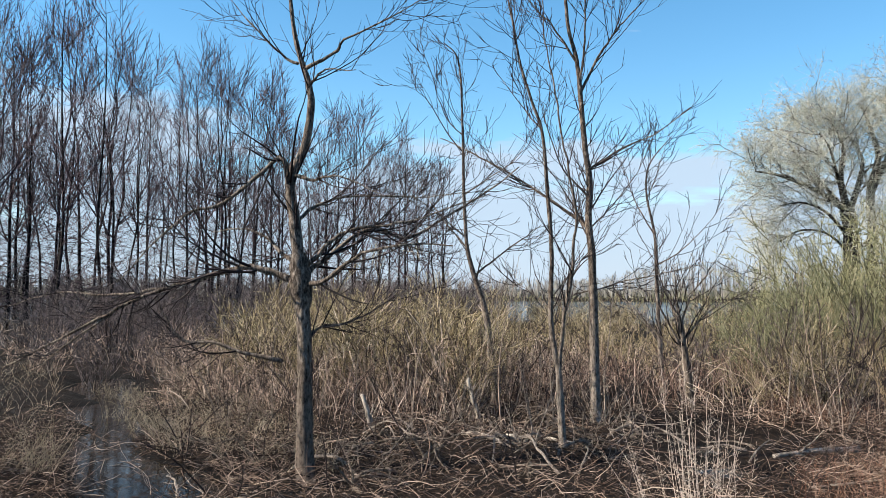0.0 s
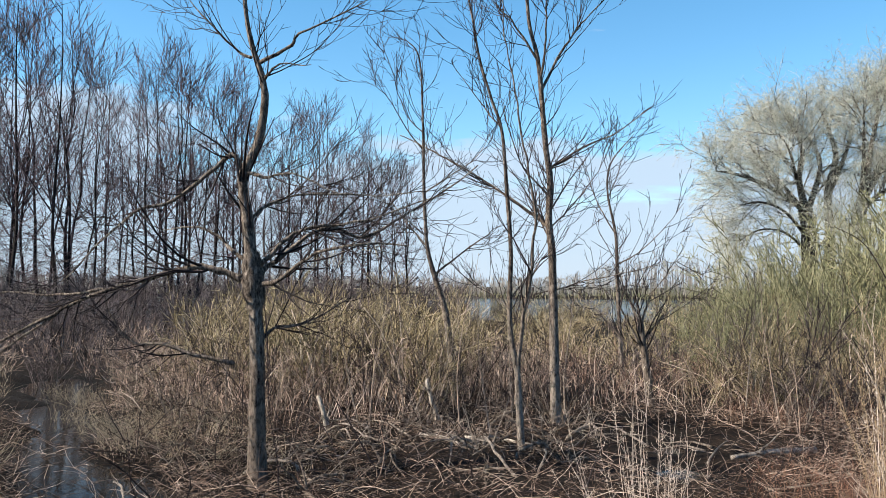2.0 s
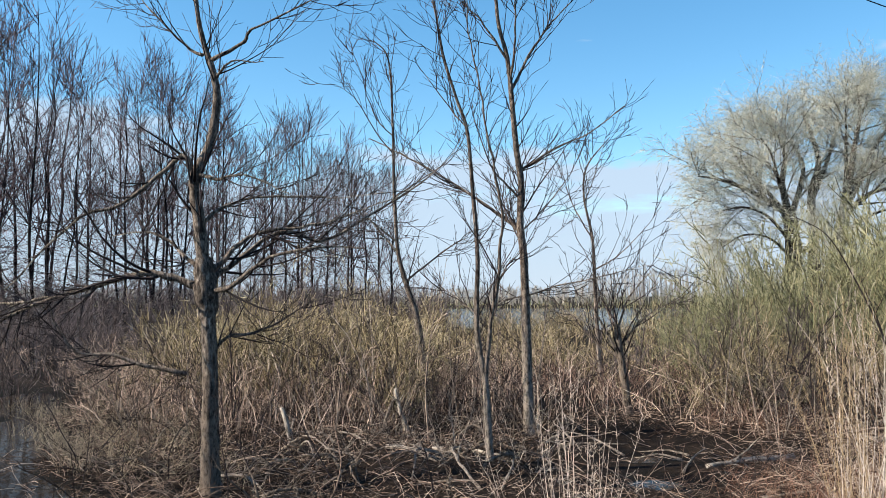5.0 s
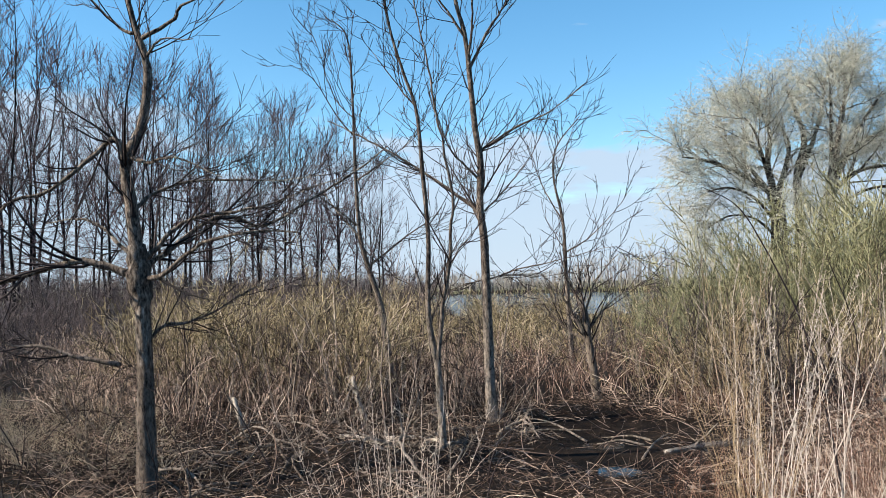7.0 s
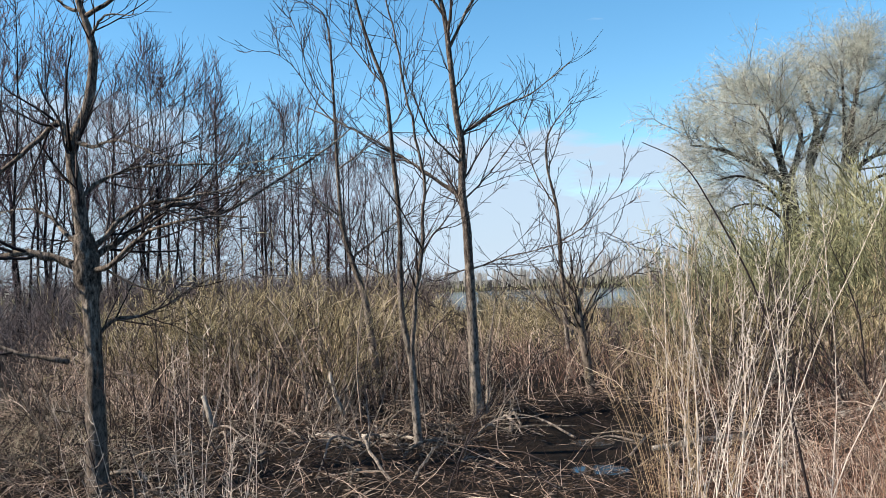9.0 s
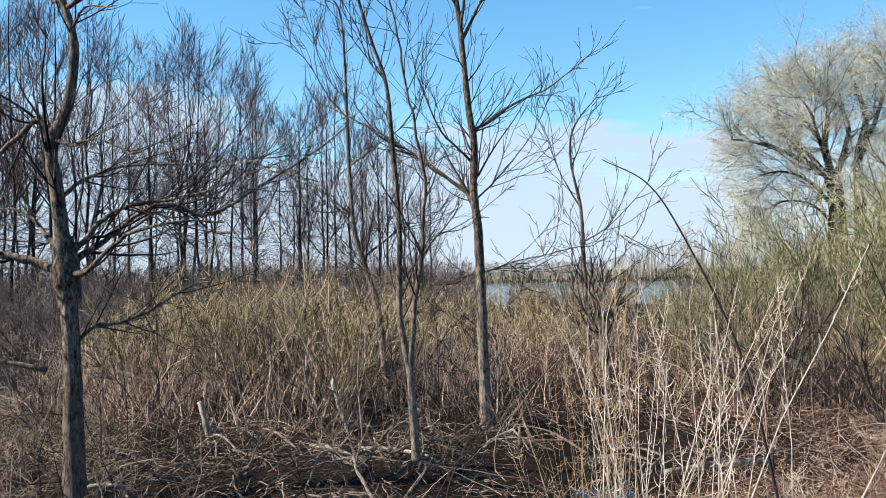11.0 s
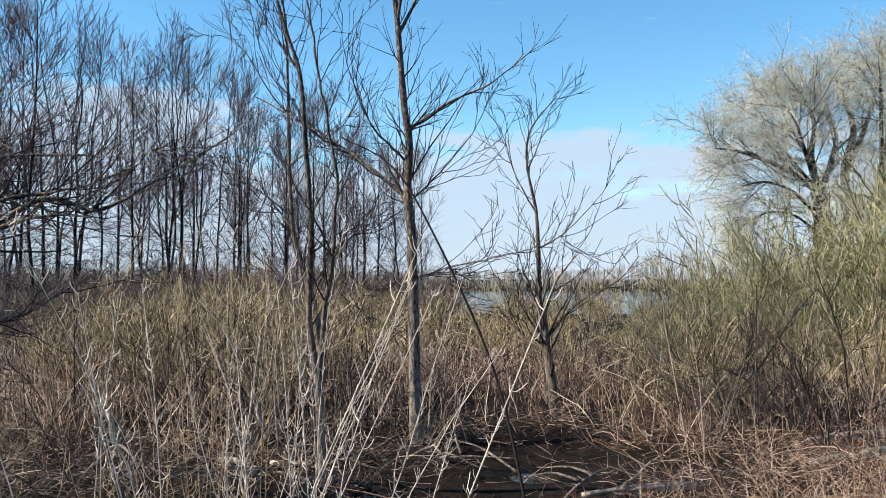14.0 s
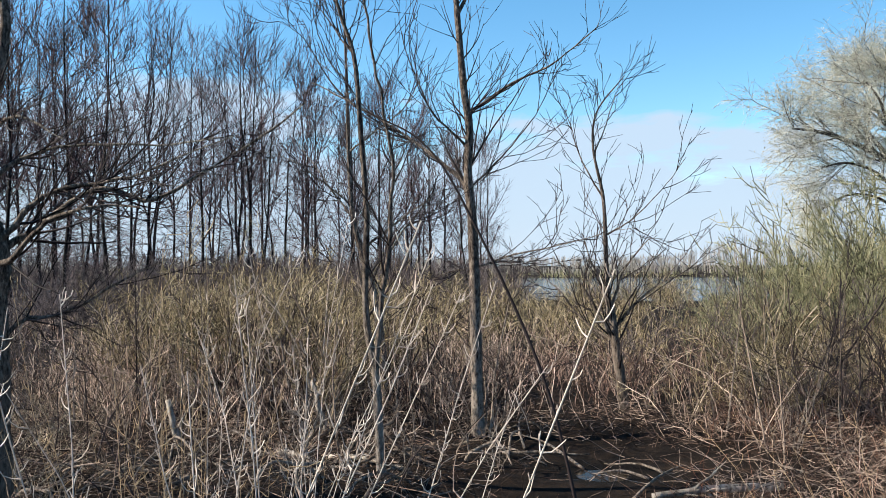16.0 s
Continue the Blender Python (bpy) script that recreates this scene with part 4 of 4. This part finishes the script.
tagged(part("twig_litter", [tube_arrays(P5, R5, 3), tube_arrays(P1, R1, 3), tube_arrays(P2, R2, 3), tube_arrays(P3, R3, 4), tube_arrays(P4, R4, 3)], LITTER), "tangled fallen twigs and dead stalks on the marsh floor", "litter", kind="stuff")

xy = scatter(rng, 26000, (-7, 11), (7.4, 16.5))
z = land(xy[:, 0], xy[:, 1])
dry = (z > FLOOD - 0.02) & (pool(xy[:, 0], xy[:, 1]) < 0.3)
p = np.c_[xy[dry], z[dry] + rng.uniform(0.0, 0.09, dry.sum())]
d = rng.normal(0, 1, p.shape) * np.array([1, 1, 0.3])
tagged(part("dead_leaves", [flecks(rng, p, d, (0.03, 0.10), (0.008, 0.026), 0.2)], LEAF_DEAD, smooth=False), "scattered brown dead leaves and bark scraps", "litter", kind="stuff")


def dry_grass():
    rng = np.random.default_rng(63)
    c = 2000
    y = rng.uniform(10.5, 22, c)
    x = -2.9 - (y - 8.9) * 0.56 + rng.choice([-1, 1, 1, 1, 1, 1], c) * rng.uniform(1.25, 3.0, c)
    base = np.c_[x, y, np.maximum(land(x, y), FLOOD - 0.03) - 0.02]
    P, R = stems(rng, base, rng.uniform(0.15, 0.5, c), rng.uniform(0.003, 0.006, c), 0.6, 1.3, 4, 0.7)
    P[..., 2] = np.maximum(P[..., 2], FLOOD + 0.01)
    return [tube_arrays(P, R, 3)]


tagged(part("dry_grass", dry_grass(), STRAW), "bleached dead grass and reeds along the water channel", "grass", kind="stuff")


def fallen(name, label, a, b, r0, r1, seed, sag=0.05, bits=3, material=BARK_LOG):
    """A fallen branch with broken ends and a few stubs."""
    rng = np.random.default_rng(seed)
    a, b = np.array(a, float), np.array(b, float)
    ob = thing(name, tuple(a), label, "branch", "fallen branches")
    m = (a + b) / 2 + np.array([rng.normal(0, 0.04), rng.normal(0, 0.04), sag])
    L = smooth_line([(0, 0, 0), m - a, b - a], 18)
    L[2:-1] += np.cumsum(rng.normal(0, 0.006, (15, 3)), axis=0) * np.array([1, 1, 0.4])
    r = np.linspace(r0, r1, 18)
    L2 = np.vstack([L[:1] - 0.02 * (L[1] - L[0]), L, L[-1:] + 0.02 * (L[-1] - L[-2])])
    R2 = np.r_[0.002, r, 0.002] * (1 + rng.normal(0, 0.05, 20))
    part("stem", [tube_arrays(L2[None], R2[None], 9)], material, ob)
    B, S = sprout(rng, L[None], r[None], bits, (0.15, 0.95), (0.15, 0.55), (30, 70), 0.1, 0.12, 4, 0.45, 0.004)
    for k in range(bits):
        part("stub", [tube_arrays(B[k:k + 1], S[k:k + 1], 5)], material, ob)
    return ob


fallen("fallen_log", "bleached fallen log with splintered stubs lying in the litter", (4.60, 11.45, 0.10), (5.80, 11.92, 0.14), 0.030, 0.045, 71, 0.02, 7, material=BARK_BLEACHED)
fallen("fallen_branch", "pale fallen branch lying across dark litter", (0.45, 12.42, 0.13), (1.05, 12.15, 0.06), 0.034, 0.028, 72, material=BARK_BLEACHED)
fallen("fallen_branch", "pale fallen branch lying across dark litter", (1.10, 12.35, 0.12), (2.20, 12.05, 0.05), 0.032, 0.022, 73, material=BARK_BLEACHED)
fallen("fallen_branch", "pale fallen branch lying across dark litter", (1.0, 11.9, 0.06), (1.7, 11.75, 0.09), 0.018, 0.012, 74)
fallen("arched_branch", "bleached bent branch arching over the litter", (-1.0, 12.3, 0.1), (0.0, 11.6, 0.05), 0.020, 0.010, 75, 0.26, 2, BARK_PALE)
fallen("arched_branch", "bleached bent branch arching over the litter", (-0.75, 12.2, 0.1), (-0.25, 11.2, 0.05), 0.016, 0.008, 76, 0.22, 1, BARK_PALE)
fallen("dead_stub", "broken upright dead stem leaning in the brush", (0.62, 13.6, 0.0), (0.42, 13.6, 0.80), 0.042, 0.026, 77, 0.0, 3, BARK_BLEACHED)
fallen("dead_stub", "broken upright dead stem leaning in the brush", (0.12, 13.9, 0.0), (0.36, 13.7, 0.72), 0.028, 0.016, 78, 0.0, 2, BARK_PALE)
fallen("dead_stub", "short forked grey stump in the litter", (-0.93, 12.7, -0.02), (-1.12, 12.7, 0.62), 0.055, 0.030, 79, 0.0, 4, BARK_BLEACHED)
fallen("fallen_log", "bleached log half sunk in dry brush", (7.0, 12.6, 0.25), (8.3, 13.3, 0.35), 0.05, 0.04, 80, 0.02, 3, material=BARK_BLEACHED)
fallen("fallen_log", "bleached log half sunk in dry brush", (7.2, 14.0, 0.20), (8.9, 14.6, 0.30), 0.045, 0.035, 81, 0.04, 4, material=BARK_BLEACHED)
rng = np.random.default_rng(64)
for k in range(26):
    x, y, a, L = rng.uniform(-3, 9), rng.uniform(8.5, 15), rng.uniform(0, 3.14), rng.uniform(0.5, 1.3)
    z = max(float(land(x, y)), FLOOD - 0.02)
    x2, y2 = x + L * math.cos(a), y + L * math.sin(a)
    fallen("fallen_branch", "grey dead branch lying in the marsh litter", (x, y, z + 0.02), (x2, y2, max(float(land(x2, y2)), FLOOD - 0.02) + rng.uniform(0.02, 0.2)),
           rng.uniform(0.010, 0.022), 0.007, 700 + k, rng.uniform(0.0, 0.12), 2, BARK_LOG if k % 3 == 0 else BARK_PALE)


def dead_bough(at, turn, span, rise, r0, seed, material):
    """A fallen bough that arches clear of the litter and forks into crooked side branches."""
    rng = np.random.default_rng(seed)
    z0 = max(float(land(*at)), FLOOD - 0.02)
    ob = thing("dead_bough", (*at, z0), "grey dead bough arching out of the dark litter", "branch", "dead boughs")
    d = np.array([math.cos(turn), math.sin(turn), 0])
    side = np.array([-d[1], d[0], 0])
    ctrl = [d * span * u + side * rng.normal(0, 0.10 * span) + np.array([0, 0, rise * math.sin(math.pi * min(u * 1.05, 1.0)) + rng.normal(0, 0.03) - 0.03]) for u in (0, 0.2, 0.45, 0.7, 1.0)]
    L = smooth_line(ctrl, 20)
    L[2:] += np.cumsum(rng.normal(0, 0.008, (18, 3)), axis=0)
    r = r0 * np.linspace(1, 0.3, 20) * (1 + rng.normal(0, 0.08, 20))
    part("stem", [tube_arrays(L[None], r[None], 7)], material, ob)
    B, S = sprout(rng, L[None], r[None], 6, (0.1, 0.95), (0.3 * span, 0.75 * span), (25, 70), 0.15, 0.16, 7, 0.6, 0.005, 0.3)
    for k in range(6):
        C, U = sprout(rng, B[k:k + 1], S[k:k + 1], 4, (0.2, 1.0), (0.12, 0.4), (25, 60), 0.1, 0.15, 3, 0.7, 0.004)
        part("side_branch", [tube_arrays(B[k:k + 1], S[k:k + 1], 5), tube_arrays(C, U, 3)], material, ob)
    return ob


rng = np.random.default_rng(67)
for k in range(44):
    x, y = (rng.uniform(-1.6, 2.6), rng.uniform(10.6, 13.6)) if k < 26 else (rng.uniform(-3.4, 8.5), rng.uniform(8.8, 14.2))
    if pool(x, y) > 0.35:
        continue
    dead_bough((x, y), rng.uniform(0, 6.28), rng.uniform(0.6, 1.5), rng.uniform(0.05, 0.40), rng.uniform(0.012, 0.030), 670 + k, (BARK_LOG, BARK_PALE, BARK_GREY, BARK_PALE, BARK_GREY)[k % 5])


# ---- dead weeds beside the path ----
def weed_clump(name, label, at, count, radius, height, seed, material, lean=0.10, toward=(0, 0), r0=0.0035, spurs=26, spur=(0.015, 0.05), bend=0.3, wob=0.11, low=0.55, hook=0.5, fine=0.0009):
    rng = np.random.default_rng(seed)
    z0 = float(land(*at))
    ob = thing(name, (*at, z0), label, "weed", "dead weed clumps")
    a, r = rng.uniform(0, 6.28, count), radius * np.sqrt(rng.uniform(0, 1, count))
    base = np.c_[r * np.cos(a), r * np.sin(a), np.full(count, -0.05)]
    P, R = stems(rng, base, rng.uniform(low, 1.0, count) ** 0.7 * height, r0 * rng.uniform(0.55, 1.1, count), lean, bend, 9, 0.75, np.array(toward), wob)
    B, S = sprout(rng, P, R, spurs, (0.15, 1.0), spur, (40, 85), hook, 0.22, 3, 0.42, fine, 0.3)
    if count <= 85:
        for k in range(count):
            own = slice(k * spurs, (k + 1) * spurs)
            part("stalk", [tube_arrays(P[k:k + 1], R[k:k + 1], 5), tube_arrays(B[own], S[own], 3)], material, ob)
    else:
        tagged(part("shoot_tangle", [tube_arrays(P, R, 4), tube_arrays(B, S, 3)], material, ob), kind="stuff")
    return ob


weed_clump("dead_weed", "pale dry weed stalks in a fan", (2.45, 3.5), 38, 0.12, 1.5, 81, STALK_PALE, 0.075, (-0.02, 0.0), 0.0023, 44, (0.015, 0.07), 0.18, 0.05)
HOOKED = "tall bleached weed stalks with short hooked side spurs"
for k, (x, y, count, h, lean) in enumerate(((3.80, 3.98, 2, 1.85, 0.05), (3.78, 4.40, 3, 1.95, 0.04), (3.83, 4.55, 3, 2.00, 0.0), (3.88, 4.66, 3, 2.00, 0.04), (3.87, 4.42, 3, 2.00, -0.03), (3.94, 4.52, 3, 1.95, -0.05),
                                            (3.96, 4.74, 3, 1.95, -0.04), (3.99, 4.06, 3, 1.90, -0.02), (4.04, 4.14, 3, 2.00, -0.05), (4.09, 4.24, 2, 1.90, -0.07), (4.03, 3.98, 2, 1.85, -0.04), (3.74, 4.18, 2, 1.85, 0.04))):
    weed_clump("dead_weed", HOOKED, (x, y), count, 0.08, h, 820 + k, STALK_WHITE, 0.05, (lean, 0.0), 0.0030, 74, (0.018, 0.052), 0.30, 0.08, 0.72, 1.2, 0.0011)
weed_clump("dead_weed", "leaning bundle of tan dry stalks", (3.92, 4.5), 40, 0.10, 1.9, 83, STALK_TAN, 0.06, (-0.15, 0.03), 0.0018, 50, (0.015, 0.06), 0.2, 0.05)
for k, (x, y) in enumerate(((3.92, 4.75), (3.95, 4.3), (3.88, 5.15), (3.78, 4.4), (3.75, 4.8), (4.28, 4.7), (4.22, 5.2))):
    weed_clump("dry_undergrowth", "fine tangle of short rusty dry stems", (x, y), 40, 0.22, 0.85, 880 + k, STALK_ROSE, 0.24, (0.0, 0.0), 0.0019, 18, (0.03, 0.14), 0.6, 0.1, 0.35)
weed_clump("dead_weed", "short pale dry weed stalks", (5.3, 7.4), 22, 0.7, 1.25, 86, STALK_PALE, 0.12, (0, 0), 0.0028, 34, (0.03, 0.10))
weed_clump("dead_weed", "short pale dry weed stalks", (4.95, 6.6), 7, 0.16, 1.2, 87, STALK_PALE, 0.16, (0, 0), 0.0028, 44, (0.03, 0.12))
weed_clump("tan_weed", "golden tan dry stalks in a dense stand", (5.42, 5.5), 60, 0.28, 1.7, 99, STALK_TAN, 0.07, (-0.02, 0), 0.0022, 24, (0.02, 0.10))
for k, (x, y, h) in enumerate(((5.6, 6.6, 1.7), (6.2, 7.6, 1.6), (5.4, 5.4, 1.6), (6.6, 8.8, 1.4), (7.4, 8.2, 1.7), (6.0, 5.8, 1.7), (7.0, 6.9, 1.8), (5.6, 7.7, 1.1))):
    weed_clump("tan_weed", "rusty tan dry shoots in a dense stand", (x, y), 86, 0.62, h * 0.93, 90 + k, SHOOT_RUST if k % 2 == 0 else SHOOT_BROWN, 0.15, (-0.05, 0), 0.0020, 10, (0.05, 0.24))
for k, (x, y, r) in enumerate(((7.0, 13.6, 1.1), (8.6, 14.4, 1.2), (6.1, 14.7, 0.9), (9.4, 13.0, 1.1), (7.6, 15.8, 1.2), (7.6, 12.0, 1.0), (5.3, 9.9, 0.9), (6.5, 9.4, 1.0), (7.6, 10.4, 1.1), (5.6, 8.6, 0.8), (4.7, 8.5, 0.6), (6.4, 8.2, 0.8), (5.3, 7.7, 0.6))):
    weed_clump("rusty_brambles", "low rust-red bramble shoots", (x, y), 110, r, 0.5 + 0.015 * k, 110 + k, SHOOT_RUST, 0.5, (0, 0), 0.0024, 5, (0.05, 0.2))

weed_clump("dead_reeds", "bent bundle of bleached reeds beside the water", (-4.5, 9.5), 60, 0.35, 0.85, 120, STRAW, 0.2, (0.35, 0.0), 0.0045, 2, (0.05, 0.15), 0.5)
weed_clump("dead_reeds", "bent bundle of bleached reeds beside the water", (-4.0, 12.6), 80, 0.5, 0.7, 121, STRAW, 0.35, (0.15, 0.0), 0.0045, 2, (0.05, 0.15), 0.9)
weed_clump("dead_reeds", "bent bundle of bleached reeds beside the water", (-3.4, 11.4), 60, 0.4, 0.65, 122, STRAW, 0.35, (-0.25, 0.0), 0.0042, 2, (0.05, 0.15), 0.9)
for k, (x, y) in enumerate(((-7.3, 17.4), (-6.4, 16.6), (-8.2, 18.6), (-5.9, 15.0), (-4.9, 13.9))):
    weed_clump("dead_reeds", "low bleached tuft of broken reeds at the water's edge", (x, y), 70, 0.6, 0.5, 130 + k, STRAW, 0.5, (0.1, 0.0), 0.0065, 2, (0.05, 0.15), 1.0)
rng = np.random.default_rng(125)
for k in range(30):      # dark shoots that arch over the litter
    x, y, h = rng.uniform(-4.2, 0.2) if k < 16 else rng.uniform(0.2, 8.5), rng.uniform(8.3, 13.0), rng.uniform(0.8, 1.8)
    if pool(x, y) > 0.3:
        continue
    ob = thing("dark_shoot", (x, y, max(float(land(x, y)), FLOOD - 0.02)), "thin dark bare shoot arching over the litter", "shrub", "dark arching shoots")
    P, R = stems(rng, np.array([[0, 0, -0.06]]), h, rng.uniform(0.007, 0.012), 0.35, 0.7, 14, 0.75, wob=0.06)
    part("stem", [tube_arrays(P, R, 5)], TWIG_NEAR, ob)
    B, S = sprout(rng, P, R, 5, (0.3, 1.0), (0.2, 0.6), (20, 55), 0.1, 0.12, 4, 0.6, 0.004)
    for j in range(5):
        part("twig", [tube_arrays(B[j:j + 1], S[j:j + 1], 4)], TWIG_NEAR, ob)

arch_z = float(land(4.6, 5.4))
arch = thing("arching_stem", (4.6, 5.4, arch_z), "single dark bare stem arching over the weeds", "shrub")
P = smooth_line([(0, 0, -0.06), (-0.10, 0, 0.65), (-0.19, 0, 1.18), (-0.29, 0, 1.59), (-0.47, 0, 1.99), (-0.60, 0, 2.20), (-0.77, 0, 2.30)], 36)
part("stem", [tube_arrays(P[None], np.linspace(0.0075, 0.0018, 36)[None], 6)], TWIG_NEAR, arch)


# ---- overhead cable ----
s = np.linspace(-40, 60, 60)
line = np.c_[8.05 + 0.77 * s, 16.75 + 0.64 * s, 8.0 + 0.0005 * (s - 5) ** 2]
tagged(part("overhead_cable", [tube_arrays(line[None], np.full((1, 60), 0.011), 6)], BARK_DARK), "thin dark overhead cable against the sky", "cable", kind="structure")


# ---- far shore ----
def far_trees():
    rng = np.random.default_rng(101)
    c = 1900
    x = rng.uniform(-170, 190, c)
    y = rng.uniform(182, 240, c)
    right = sstep(8, 30, x)
    h = (4.4 + 5.6 * right) * rng.uniform(0.8, 1.05, c)
    base = np.c_[x, y, np.full(c, 0.3)]
    P, R = stems(rng, base, h, rng.uniform(0.09, 0.16, c), 0.06, 0.15, 3, 0.85)
    B, S = sprout(rng, P, R, 6, (0.05, 0.9), (0.8, 2.4), (25, 65), 0.3, 0.08, 1, 0.7, 0.075)
    return [tube_arrays(P, R, 3), tube_arrays(B, S, 3)]


def far_scrub():
    rng = np.random.default_rng(102)
    c = 5000
    x = rng.uniform(-170, 190, c)
    y = rng.uniform(177, 190, c)
    base = np.c_[x, y, np.full(c, -0.1)]
    P, R = stems(rng, base, rng.uniform(0.8, 3.4, c) * (0.6 + 0.5 * sstep(5, 30, x)), rng.uniform(0.03, 0.07, c), 0.15, 0.2, 2)
    return [tube_arrays(P, R, 3)]


tagged(part("far_trees", far_trees(), TWIG_FAR_HAZED), "distant bare grey-brown trees on the far shore, paled for haze", "woods", kind="stuff")
tagged(part("far_scrub", far_scrub(), SHOOT_FAR_HAZED), "distant olive reeds and scrub along the far shore, paled for haze", "scrub", kind="stuff")
